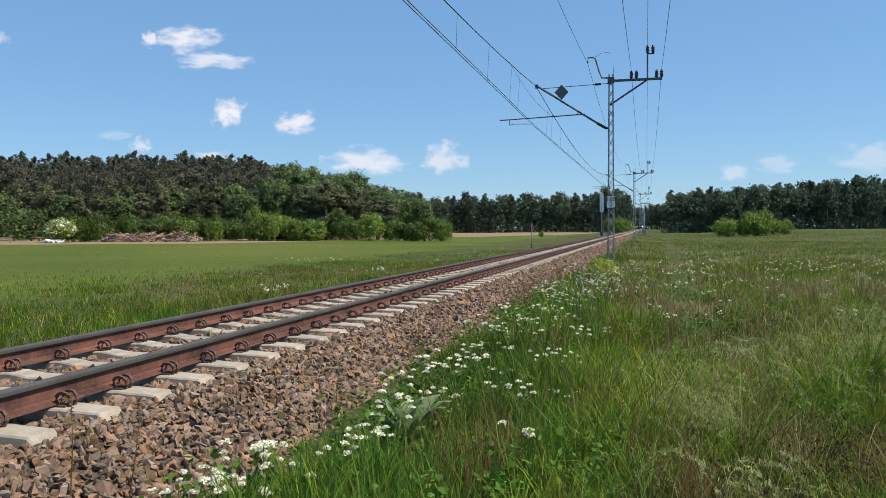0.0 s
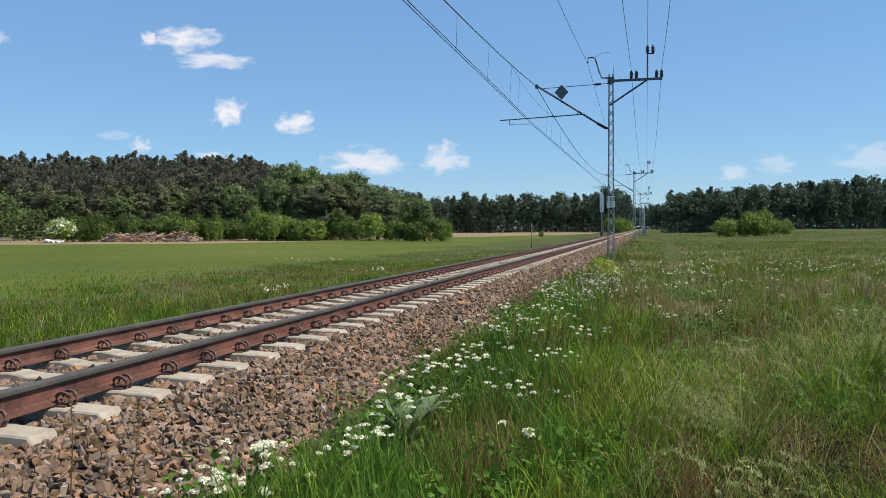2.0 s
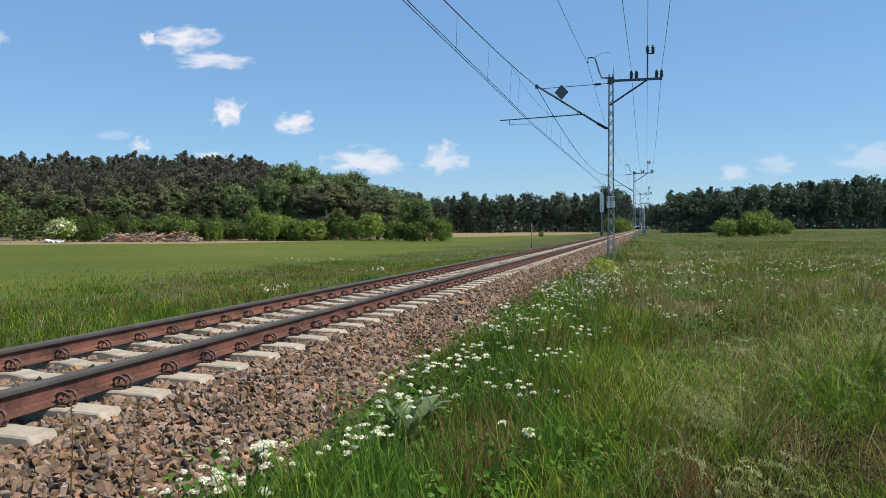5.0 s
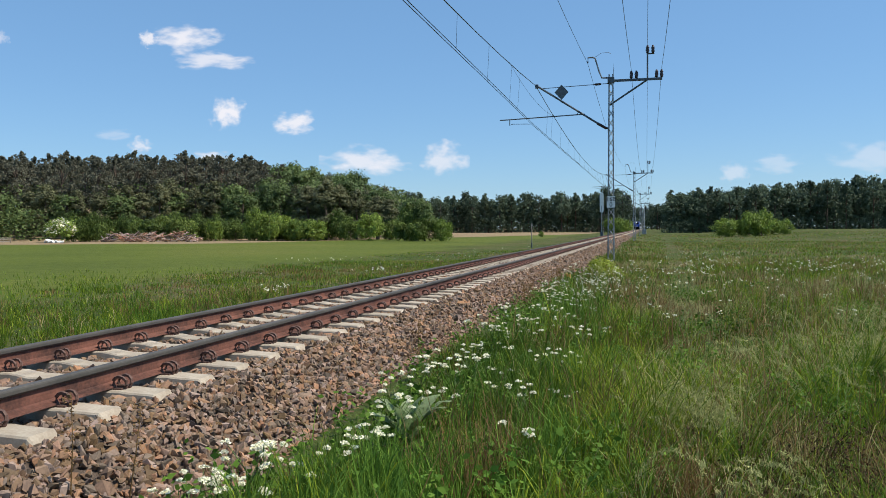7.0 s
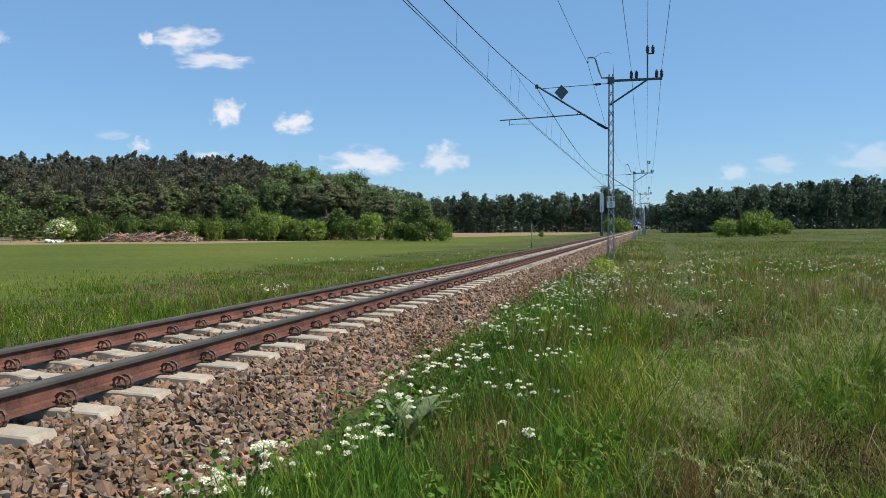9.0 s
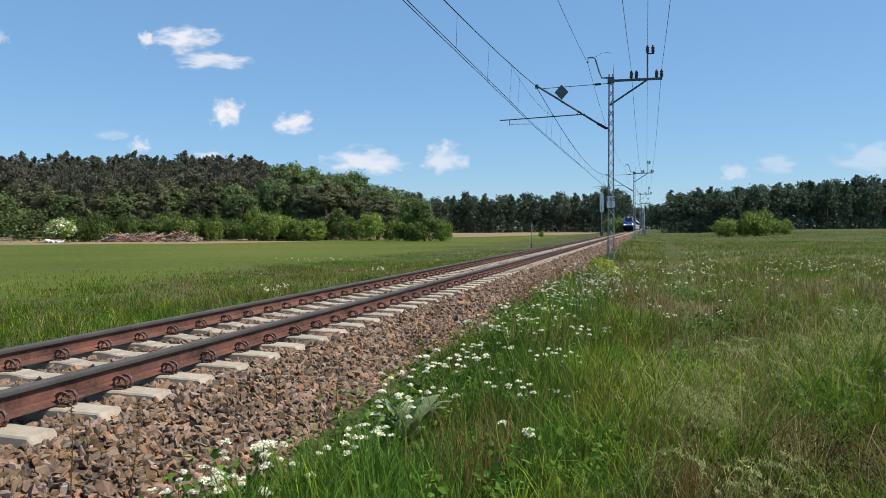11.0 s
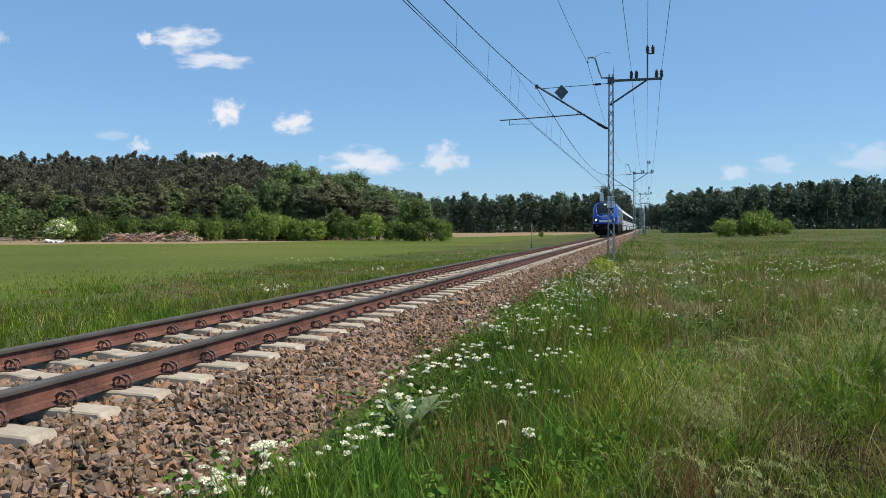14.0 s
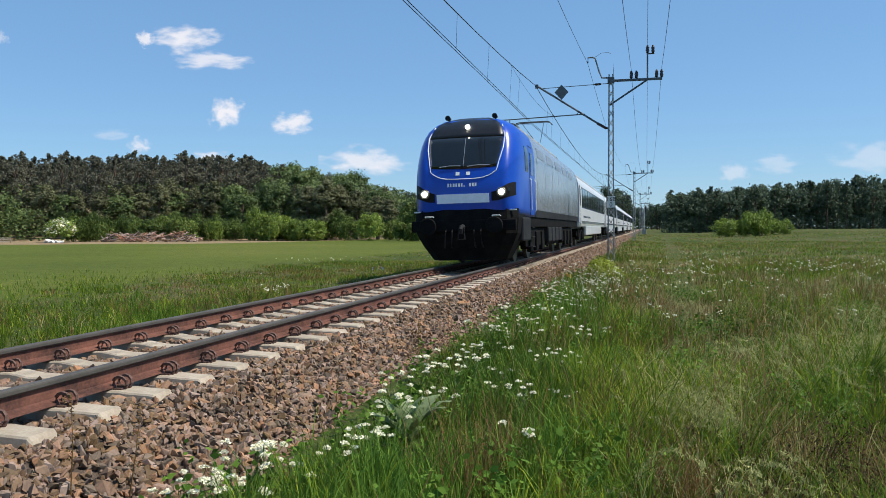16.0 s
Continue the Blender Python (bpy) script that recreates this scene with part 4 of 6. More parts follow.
# ---------------------------------------------------------------- train
M_BLUE = material("blue_lacquer", (0.002, 0.058, 0.42), 0.28, vary=0.10, scale=1.2, fine=9, bump=0.02, spec=0.5)
# the grey is tinted blue in place of the sky's reflection
M_SILVER = material("sky_tinted_grey_lacquer", (0.215, 0.245, 0.28), 0.2, vary=0.10, scale=0.8, fine=8, bump=0.03, spec=0.5)
M_COACH = material("coach_white_lacquer", (0.568, 0.593, 0.619), 0.3, vary=0.08, scale=0.6, fine=6, bump=0.03, spec=0.5)
M_COACHBLUE = material("coach_blue_band", (0.022, 0.035, 0.075), 0.25, vary=0.12, scale=0.6, fine=6, bump=0.02, spec=0.5)
M_ROOF = material("dusty_grey_roof", (0.27, 0.28, 0.29), 0.75, vary=0.25, scale=1.5, fine=12, bump=0.1)
M_UNDER = material("sooty_running_gear", (0.009, 0.009, 0.009), 0.9, vary=0.45, scale=3, fine=30, bump=0.3, spec=0.08)
M_SKIRT = material("dark_grey_skirt", (0.022, 0.023, 0.025), 0.8, vary=0.3, scale=2, fine=20, bump=0.1, spec=0.15)
M_BOARD = material("pale_board", (0.78, 0.83, 0.92), 0.5, vary=0.06, bump=0)
M_VISOR = material("satin_black_panel", (0.012, 0.013, 0.016), 0.35, vary=0.3, bump=0.02, spec=0.4)
M_VENT = material("grey_vent_lacquer", (0.19, 0.215, 0.245), 0.3, vary=0.15, scale=2, fine=14, bump=0.05)
M_GLASS = material("tinted_train_glass", (0.010, 0.012, 0.014), 0.06, vary=0.2, scale=1, fine=6, bump=0, spec=0.6)
M_LAMP = glow("headlamp_light", (1.0, 0.90, 0.70), 60.0)
M_REFLECT = material("lamp_reflector", (0.42, 0.33, 0.25), 0.25, 0.8, vary=0.2, bump=0)
M_TREAD = material("wheel_steel", (0.10, 0.085, 0.075), 0.5, 0.5, vary=0.3, bump=0.1)

PROFILE = [(1.30, 1.39), (1.5, 1.40), (1.7, 1.40), (1.95, 1.40), (2.2, 1.40), (2.45, 1.40), (2.62, 1.40), (2.85, 1.395), (3.1, 1.385), (3.3, 1.36), (3.5, 1.31), (3.68, 1.24), (3.84, 1.10), (3.97, 0.88), (4.07, 0.55)]
NOSE = [(1.3, 0.10), (1.55, 0.03), (1.95, 0.0), (2.3, 0.05), (2.62, 0.16), (3.0, 0.36), (3.45, 0.63), (3.7, 0.82), (3.85, 1.0), (3.97, 1.2), (4.07, 1.55)]


def half_width(z):
    return float(np.interp(z, [p[0] for p in PROFILE], [p[1] for p in PROFILE]))


def nose(u, z):
    back = float(np.interp(z, [p[0] for p in NOSE], [p[1] for p in NOSE]))
    a = abs(u)
    return back + 0.09 * a ** 2 + 0.46 * max(0.0, (a - 0.76) / 0.24) ** 2.0


def face(u, z, off=0.0):
    return Vector((u * half_width(z), nose(u, z) - off, z))


def face_patch(outline_lo, outline_hi, u0, u1, nu=14, nz=6, off=0.012, thick=0.02, taper=1.0):
    """A panel laid on the nose between two heights (numbers or functions of u)."""
    bm = bmesh.new()
    lo = outline_lo if callable(outline_lo) else (lambda u: outline_lo)
    hi = outline_hi if callable(outline_hi) else (lambda u: outline_hi)
    def grid(o):
        return [[bm.verts.new(face(u * (taper + (1 - taper) * j / nz), lo(u) + (hi(u) - lo(u)) * j / nz, o)) for j in range(nz + 1)] for u in (u0 + (u1 - u0) * i / nu for i in range(nu + 1))]
    a, b = grid(off), grid(off - thick)
    for i in range(nu):
        for j in range(nz):
            bm.faces.new((a[i][j], a[i + 1][j], a[i + 1][j + 1], a[i][j + 1]))
    rim = [(i, 0) for i in range(nu)] + [(nu, j) for j in range(nz)] + [(i, nz) for i in range(nu, 0, -1)] + [(0, j) for j in range(nz, 0, -1)]
    for (i, j), (k, l) in zip(rim, rim[1:] + rim[:1]):
        bm.faces.new((a[i][j], b[i][j], b[k][l], a[k][l]))
    bmesh.ops.recalc_face_normals(bm, faces=bm.faces)
    return bm


def disc(centre, radius, depth, axis="y", sides=20, bevel=0.0):
    c = Vector(centre)
    d = Vector((0, 1, 0)) if axis == "y" else Vector((1, 0, 0)) if axis == "x" else Vector((0, 0, 1))
    if bevel:
        return tube([c - d * depth / 2, c - d * (depth / 2 - bevel), c + d * (depth / 2 - bevel), c + d * depth / 2], [radius - bevel, radius, radius, radius - bevel], sides)
    return tube([c - d * depth / 2, c + d * depth / 2], radius, sides)


def add_bogie(parent, y, wheelbase=2.8, r=0.56, frame_mat=None):
    bm = bmesh.new()
    for s in (-1, 1):
        add_box(bm, (s * 1.05 - 0.09, y - wheelbase / 2 - 0.75, 0.55), (s * 1.05 + 0.09, y + wheelbase / 2 + 0.75, 0.82), 0.03)
        add_box(bm, (s * 1.05 - 0.1, y - 0.5, 0.35), (s * 1.05 + 0.1, y + 0.5, 0.6), 0.03)
        for w in (-1, 1):
            add_box(bm, (s * 1.12 - 0.1, y + w * wheelbase / 2 - 0.2, 0.36), (s * 1.12 + 0.1, y + w * wheelbase / 2 + 0.2, 0.72), 0.03)
            for q in (-0.38, 0.38):
                add_tube(bm, [(s * 1.15, y + w * wheelbase / 2 + q, 0.5), (s * 1.15, y + w * wheelbase / 2 + q, 0.95)], 0.09, 8)
        add_tube(bm, [(s * 1.2, y - 0.9, 0.62), (s * 1.2, y + 0.9, 1.05)], 0.05, 6)
    add_box(bm, (-1.0, y - 0.3, 0.5), (1.0, y + 0.3, 0.95), 0.04)
    bogie = part("bogie", bm, frame_mat or M_UNDER, parent)
    for w in (-1, 1):
        bm = bmesh.new()
        for s in (-1, 1):
            x = s * 0.755
            add_tube(bm, [(x - 0.065, y + w * wheelbase / 2, r), (x - 0.06, y + w * wheelbase / 2, r), (x + 0.065, y + w * wheelbase / 2, r)], [r - 0.02, r, r], 28)
            add_tube(bm, [(x + s * 0.066, y + w * wheelbase / 2, r), (x + s * 0.09, y + w * wheelbase / 2, r)], [0.16, 0.13], 12)
        add_tube(bm, [(-0.75, y + w * wheelbase / 2, r), (0.75, y + w * wheelbase / 2, r)], 0.09, 10)
        part("wheelset", bm, M_TREAD, bogie)


def pantograph(parent, y, z_top, name_label):
    bm = bmesh.new()
    add_box(bm, (-0.75, y - 0.9, 4.12), (0.75, y - 0.8, 4.2), 0.02)
    add_box(bm, (-0.75, y + 0.8, 4.12), (0.75, y + 0.9, 4.2), 0.02)
    add_box(bm, (-0.7, y - 0.9, 4.12), (-0.62, y + 0.9, 4.18), 0.01)
    add_box(bm, (0.62, y - 0.9, 4.12), (0.7, y + 0.9, 4.18), 0.01)
    pan = part("pantograph", bm, M_DARKSTEEL, parent, name_label)
    knee_y, knee_z = y + 1.35, 4.25 + (z_top - 4.25) * 0.45
    bm = tube([(0, y - 0.7, 4.25), (0, knee_y, knee_z)], 0.026, 8)
    part("lower_arm", bm, M_DARKSTEEL, pan)
    bm = bmesh.new()
    for s in (-1, 1):
        add_tube(bm, [(s * 0.1, knee_y, knee_z), (s * 0.45, y - 0.2, z_top - 0.08)], 0.012, 6)
    part("upper_arm", bm, M_DARKSTEEL, pan)
    for dy in (-0.25, 0.05):
        part("contact_strip", tube([(-0.80, y + dy, z_top - 0.14), (-0.70, y + dy, z_top - 0.03), (-0.58, y + dy, z_top), (0.58, y + dy, z_top), (0.70, y + dy, z_top - 0.03), (0.80, y + dy, z_top - 0.14)], 0.022, 6), M_DARKSTEEL, pan)
    for dx in (-0.68, 0.68):
        for dy in (-0.85, 0.85):
            part("roof_insulator", tube([(dx, y + dy, 3.86), (dx, y + dy, 3.92), (dx, y + dy, 4.0), (dx, y + dy, 4.12)], [0.06, 0.09, 0.09, 0.05], 8), M_INSUL, pan)


LOCO_L = 19.4


def build_loco():
    loco = thing("electric_locomotive", "blue and silver electric locomotive with lit headlights hauling coaches", "locomotive")
    zs = [p[0] for p in PROFILE]
    us = [-1 + 2 * i / 28 for i in range(29)]
    back = [LOCO_L, 15, 11, 7, 3.75, 2.9, 2.1]
    bm = bmesh.new()
    rings = []
    for z in zs:
        w = half_width(z)
        ring = [bm.verts.new((-w, max(y, nose(1, z) + 0.1 * (7 - i)), z)) for i, y in enumerate(back)]
        ring += [bm.verts.new(face(u, z)) for u in us]
        ring += [bm.verts.new((w, max(y, nose(1, z) + 0.1 * (7 - i)), z)) for i, y in reversed(list(enumerate(back)))]
        rings.append(ring)
    n = len(rings[0])
    for r, s in zip(rings, rings[1:]):
        for k in range(n):
            f = bm.faces.new((r[k], r[(k + 1) % n], s[(k + 1) % n], s[k]))
            f.material_index = 1 if f.calc_center_median().y > 3.6 else 0
            f.smooth = 0 < k < n - 1
    for f in bm.faces:
        c = f.calc_center_median()
        if c.z > 3.95 and c.y < 3.6:
            f.material_index = 3
    f = bm.faces.new(rings[-1])
    f.material_index = 2
    bm.faces.new(rings[0][::-1])
    bmesh.ops.recalc_face_normals(bm, faces=bm.faces)
    part("body", bm, [M_BLUE, M_SILVER, M_ROOF, M_VISOR], loco, "glossy blue cab and silver-grey body")
    # glazing and front fittings
    wind = part("windscreen", face_patch(lambda u: 2.56 + 0.07 * u * u, 3.425, -0.75, 0.75, taper=0.83), M_GLASS, loco, "dark windscreen", smooth=True)
    part("screen_pillar", tube([face(0.0, 2.62, 0.03), face(0.0, 3.4, 0.03)], 0.008, 5), M_SILVER, wind)
    for a, b in ((-0.46, -0.05), (0.08, 0.5)):
        part("wiper", tube([face(a, 2.62, 0.035), face((a + b) / 2, 2.65, 0.04), face(b, 2.64, 0.035)], 0.012, 5), M_SILVER, wind)
    part("roof_visor", face_patch(3.43, lambda u: 4.068 - 0.34 * abs(u) ** 3, -0.76, 0.76, off=0.012), M_VISOR, loco, "matt black panel above the windscreen", smooth=True)
    # west: a white stripe; east: the pillar's bright highlight, modelled as a white bar
    for s in (-1, 1):
        part("pillar_stripe_and_highlight", tube([face(s * 0.63, 2.50, 0.006), face(s * 0.67, 2.75, 0.006), face(s * 0.735, 3.1, 0.006), face(s * 0.785, 3.45, 0.006), face(s * 0.80, 3.78, 0.006)], 0.015, 5), M_WHITE, loco, "thin white stripe, on the east pillar a painted highlight")
    smile = [face(u, 2.29 + 0.21 * (u / 0.63) ** 4, 0.004) for u in (-0.63 + 0.07875 * i for i in range(17))]
    part("curved_stripe", tube(smile, 0.012, 5), M_WHITE, loco, "thin white curved stripe below the windscreen")
    for x in (-0.10, 0.10):
        part("badge", face_patch(2.39, 2.48, x - 0.035, x + 0.035, 2, 2, 0.008, 0.01), M_WHITE, loco)
    for i, w in enumerate((0.032, 0.026, 0.034, 0.030, 0.034, 0.030, 0.018, 0.0, 0.034, 0.034, 0.034)):
        if w:
            u = -0.29 + i * 0.052
            part("lettering_bar", face_patch(2.09, 2.18 if i != 6 else 2.12, u, u + w, 2, 2, 0.006, 0.01), M_WHITE, loco)
    part("name_board", face_patch(1.66, 1.90, -0.50, 0.50, 12, 2, 0.016, 0.02), M_BOARD, loco, "pale blue-grey board across the nose")
    for s in (-1, 1):
        bm = face_patch(lambda u: 1.70 + 0.14 * max(0.0, (abs(u) - 0.66) / 0.3), lambda u: 1.93 + 0.25 * smooth01(abs(u), 0.54, 0.96), *sorted((s * 0.54, s * 0.96)), 12, 4, 0.010, 0.018)
        lamp = part("headlight", bm, M_BLACK, loco, "swept almond-shaped headlight cluster, lit")
        c = face(s * 0.73, 1.92, 0.03)
        part("lens", disc(c, 0.075, 0.06, "y", 18, 0.012), M_LAMP, lamp, "bright warm-white lamp")
        part("reflector", disc(c, 0.125, 0.04, "y", 20, 0.01), M_REFLECT, lamp, "brownish silver lamp reflector")
        part("tail_lens", disc(face(s * 0.86, 1.99, 0.015), 0.05, 0.04, "y", 12), M_GLASS, lamp)
    part("top_light", disc(face(0.0, 3.74, 0.03), 0.055, 0.06, "y", 16, 0.01), M_LAMP, loco, "small lit lamp above the windscreen")
    for s in (-1, 1):
        bm = tube([(s * 0.66, 1.5, 3.95), (s * 0.66, 1.45, 4.05)], 0.02, 6)
        add_tube(bm, [(s * 0.66, 1.3, 4.07), (s * 0.66, 1.37, 4.07), (s * 0.66, 1.55, 4.07)], [0.075, 0.055, 0.045], 10)
        part("horn", bm, M_BLACK, loco, "black horn on the roof edge")
    # black lower front
    secs = []
    for z, w, y0, ch in ((1.50, 1.38, 0.05, 0.42), (1.25, 1.40, 0.0, 0.40), (0.85, 1.36, 0.02, 0.38), (0.55, 1.22, 0.10, 0.40), (0.30, 1.08, 0.22, 0.45), (0.16, 1.0, 0.30, 0.45)):
        secs.append([(-w, 1.6, z), (-w, y0 + ch, z), (-w + 0.25, y0 + 0.08, z), (-0.5, y0, z), (0.5, y0, z), (w - 0.25, y0 + 0.08, z), (w, y0 + ch, z), (w, 1.6, z)])
    part("front_apron", loft(secs), M_UNDER, loco, "black front skirt and snowplough")
    part("buffer_beam", box((-1.40, -0.03, 0.92), (1.40, 0.1, 1.22), 0.03), M_UNDER, loco)
    for s in (-1, 1):
        buf = part("buffer", tube([(s * 0.875, 0.05, 1.06), (s * 0.875, -0.28, 1.06)], [0.13, 0.10], 14), M_UNDER, loco)
        part("buffer_head", tube([(s * 0.875, -0.28, 1.06), (s * 0.875, -0.31, 1.06), (s * 0.875, -0.34, 1.06)], [0.2, 0.235, 0.21], 18), M_UNDER, buf)
        part("handrail", tube([(s * 1.0, -0.02, 1.30), (s * 1.0, -0.10, 1.32), (s * 0.78, -0.10, 1.32), (s * 0.78, -0.02, 1.30)], 0.014, 5), M_WHITE, loco)
        part("corner_mark", box((s * 1.26 - 0.12, 0.2, 1.44), (s * 1.26 + 0.12, 0.26, 1.475), 0.004), M_WHITE, loco)
    hook = part("coupling", tube([(0, 0.0, 1.04), (0, -0.22, 1.04), (0, -0.30, 0.98), (0, -0.28, 0.86)], [0.07, 0.06, 0.05, 0.04], 8), M_SKIRT, loco)
    part("shackle", tube([(-0.06, -0.22, 1.02), (-0.09, -0.26, 0.72), (0.09, -0.26, 0.72), (0.06, -0.22, 1.02)], 0.022, 6), M_SKIRT, hook)
    for x in (-0.45, -0.28, 0.3, 0.48):
        part("air_hose", tube([(x, 0.0, 0.98), (x, -0.12, 0.92), (x * 1.05, -0.13, 0.62), (x * 1.1, -0.04, 0.5)], 0.022, 6), M_BLACK, loco)
    # sides: doors, cab windows, grab rails, panel joints
    for s in (-1, 1):
        w = lambda z: half_width(z) * s
        def side_panel(name, y0, y1, z0, z1, mat, off, label=""):
            bm = bmesh.new()
            zz = [z0 + (z1 - z0) * i / 4 for i in range(5)]
            a = [[bm.verts.new((w(z) + s * o, y, z)) for z in zz] for y in (y0, y1) for o in (off, -0.02)]
            for p, q in ((0, 2), (2, 3), (3, 1), (1, 0)):
                for j in range(4):
                    bm.faces.new((a[p][j], a[q][j], a[q][j + 1], a[p][j + 1]))
            bm.faces.new((a[0][0], a[1][0], a[3][0], a[2][0])), bm.faces.new((a[0][4], a[2][4], a[3][4], a[1][4]))
            bmesh.ops.recalc_face_normals(bm, faces=bm.faces)
            return part(name, bm, mat, loco, label)
        side_panel("cab_window", 1.75, 2.35, 2.55, 3.25, M_GLASS, 0.008, "dark cab side window")
        side_panel("door_gap", 2.60, 3.40, 1.34, 3.35, M_BLACK, 0.005)
        side_panel("cab_door", 2.65, 3.35, 1.36, 3.3, M_BLUE, 0.010, "blue cab door")
        side_panel("door_window", 2.80, 3.2, 2.5, 3.15, M_GLASS, 0.018)
        side_panel("lower_band", 3.78, LOCO_L - 0.02, 1.30, 1.52, M_SKIRT, 0.006, "dark grey band along the sill")
        for k in range(5):
            side_panel("side_grille", 4.6 + k * 2.6, 6.4 + k * 2.6, 3.16, 3.46, M_VENT, 0.008, "grey ventilation grille")
        for k in range(7):
            side_panel("panel_strip", 4.3 + k * 2.1, 4.315 + k * 2.1, 1.55, 3.1, M_VENT, 0.004)
        for y in (2.55, 3.45):
            part("grab_rail", tube([(w(1.5) + s * 0.01, y, 1.45), (w(1.5) + s * 0.06, y, 1.5), (w(2.2) + s * 0.06, y, 2.35), (w(2.2) + s * 0.01, y, 2.4)], 0.014, 5), M_WHITE, loco)
        for k in range(3):
            part("cab_step", box((s * 1.30 - 0.14, 2.75, 0.42 + 0.28 * k), (s * 1.30 + 0.14, 3.25, 0.45 + 0.28 * k), 0.006), M_SKIRT, loco)
        part("rail_guard", box((s * 1.33 - 0.1, 1.0, 0.62), (s * 1.33 + 0.1, 2.45, 1.28), 0.05), M_SKIRT, loco)
    part("underframe", box((-1.36, 1.4, 1.0), (1.36, LOCO_L - 0.3, 1.34), 0.04), M_UNDER, loco)
    for y in (4.6, 14.8):
        for s in (-1, 1):
            bm = box((s * 1.22 - 0.06, y - 2.15, 0.42), (s * 1.22 + 0.06, y + 2.15, 0.98), 0.04)
            for q in (-1.4, 0.0, 1.4):
                add_box(bm, (s * 1.28 - 0.06, y + q - 0.28, 0.28), (s * 1.28 + 0.06, y + q + 0.28, 0.88), 0.03)
            part("bogie_side_frame", bm, M_UNDER, loco)
    part("transformer_tank", box((-1.25, 7.6, 0.38), (1.25, 11.6, 1.05), 0.08), M_UNDER, loco)
    for k in range(4):
        part("equipment_box", box((1.0, 7.2 + k * 1.15, 0.5), (1.38, 8.1 + k * 1.15, 1.02), 0.04), M_SKIRT, loco)
    add_bogie(loco, 4.6), add_bogie(loco, 14.8)
    # roof
    part("roof_fairing", box((-0.95, 4.0, 3.86), (0.95, LOCO_L - 4.5, 4.06), 0.08), M_ROOF, loco)
    for s in (-1, 1):
        part("roof_edge_rail", tube([(s * 1.12, 3.9, 3.70), (s * 1.12, LOCO_L - 1, 3.70)], 0.03, 6), M_SKIRT, loco)
    for k in range(3):
        part("roof_box", box((-0.55, 6.2 + k * 2.2, 4.05), (0.55, 7.5 + k * 2.2, 4.28), 0.05), M_ROOF, loco)
    pantograph(loco, 14.3, 5.55, "raised pantograph touching the wire")
    pantograph(loco, 4.9, 4.27, "folded pantograph on the roof")
    return loco


COACH_L = 26.1


def build_coach():
    coach = thing("passenger_coach", "white passenger coach with dark tinted windows behind the locomotive", "railway coach", group="coaches of the train")
    prof = [(1.05, 1.36), (1.25, 1.41), (2.9, 1.41), (3.2, 1.38), (3.5, 1.28), (3.75, 1.08), (3.92, 0.78), (4.02, 0.4), (4.05, 0.0)]
    ring = [(w, z) for z, w in prof] + [(-w, z) for z, w in prof[-2::-1]]
    bm = loft([[(x, y, z) for x, z in ring] for y in (0.25, 0.45, COACH_L - 0.2, COACH_L)])
    for f in bm.faces:
        z = f.calc_center_median().z
        f.material_index = 1 if z > 3.55 else 0
    part("body", bm, [M_COACH, M_ROOF], coach, "white body with a grey roof")
    for s in (-1, 1):
        def panel(name, y0, y1, z0, z1, mat, off, label="", par=None):
            x0, x1 = sorted((s * 1.38, s * (1.41 + off)))
            return part(name, box((x0, y0, z0), (x1, y1, z1), 0.004), mat, par or coach, label)
        for ys in ((0.7, 1.55), (COACH_L - 1.4, COACH_L - 0.55)):
            door = panel("door", ys[0], ys[1], 1.15, 3.1, M_COACH, 0.012, "coach door")
            panel("door_window", ys[0] + 0.2, ys[1] - 0.2, 2.1, 2.95, M_GLASS, 0.02, par=door)
            panel("door_edge", ys[0] - 0.08, ys[0] - 0.02, 1.15, 3.1, M_COACHBLUE, 0.016, par=door)
        panel("window_band", 2.1, COACH_L - 1.9, 2.02, 3.08, M_COACHBLUE, 0.006, "dark blue band round the windows")
        n = 11
        for k in range(n):
            y = 2.35 + k * (COACH_L - 4.3) / n
            panel("window", y, y + 1.62, 2.1, 3.02, M_GLASS, 0.016, "dark tinted window")
        for k in range(9):
            y = 3.0 + k * 0.62
            panel("lettering_bar", y, y + 0.42, 1.52, 1.62, M_COACHBLUE, 0.006)
        panel("sill_band", 0.5, COACH_L - 0.3, 1.22, 1.34, M_SILVER, 0.006)
    part("skirt", box((-1.37, 5.6, 0.55), (1.37, COACH_L - 5.6, 1.1), 0.06), M_COACH, coach, "white lower skirt between the bogies")
    part("gangway", box((-0.6, -0.05, 1.2), (0.6, COACH_L + 0.25, 3.5), 0.08), M_BLACK, coach)
    for y in (4.0, 9.0, 14.0, 19.0, 22.5):
        part("roof_unit", box((-0.5, y, 3.98), (0.5, y + 1.6, 4.14), 0.05), M_ROOF, coach)
    add_bogie(coach, 3.6, 2.5, 0.46), add_bogie(coach, COACH_L - 3.6, 2.5, 0.46)
    return coach


LOCO = build_loco()
COACHES = [build_coach()]
for k in range(5):
    COACHES.append(copy_thing(COACHES[0], pose(0, 0, 0)))

# ---------------------------------------------------------------- meadow plants
RNG = np.random.default_rng(2024)
EX, EY = 4.602, -4.542


def patch_noise(x, y, scale, seed=0.0):
    """Smooth pseudo-noise between 0 and 1."""
    a = np.sin(x * scale * 1.7 + seed) * np.cos(y * scale * 1.3 - seed * 2) + 0.6 * np.sin(x * scale * 3.1 - y * scale * 2.3 + seed * 3) + 0.4 * np.cos(x * scale * 5.7 + y * scale * 4.9 + seed)
    return np.clip(0.5 + a / 3.2, 0, 1)


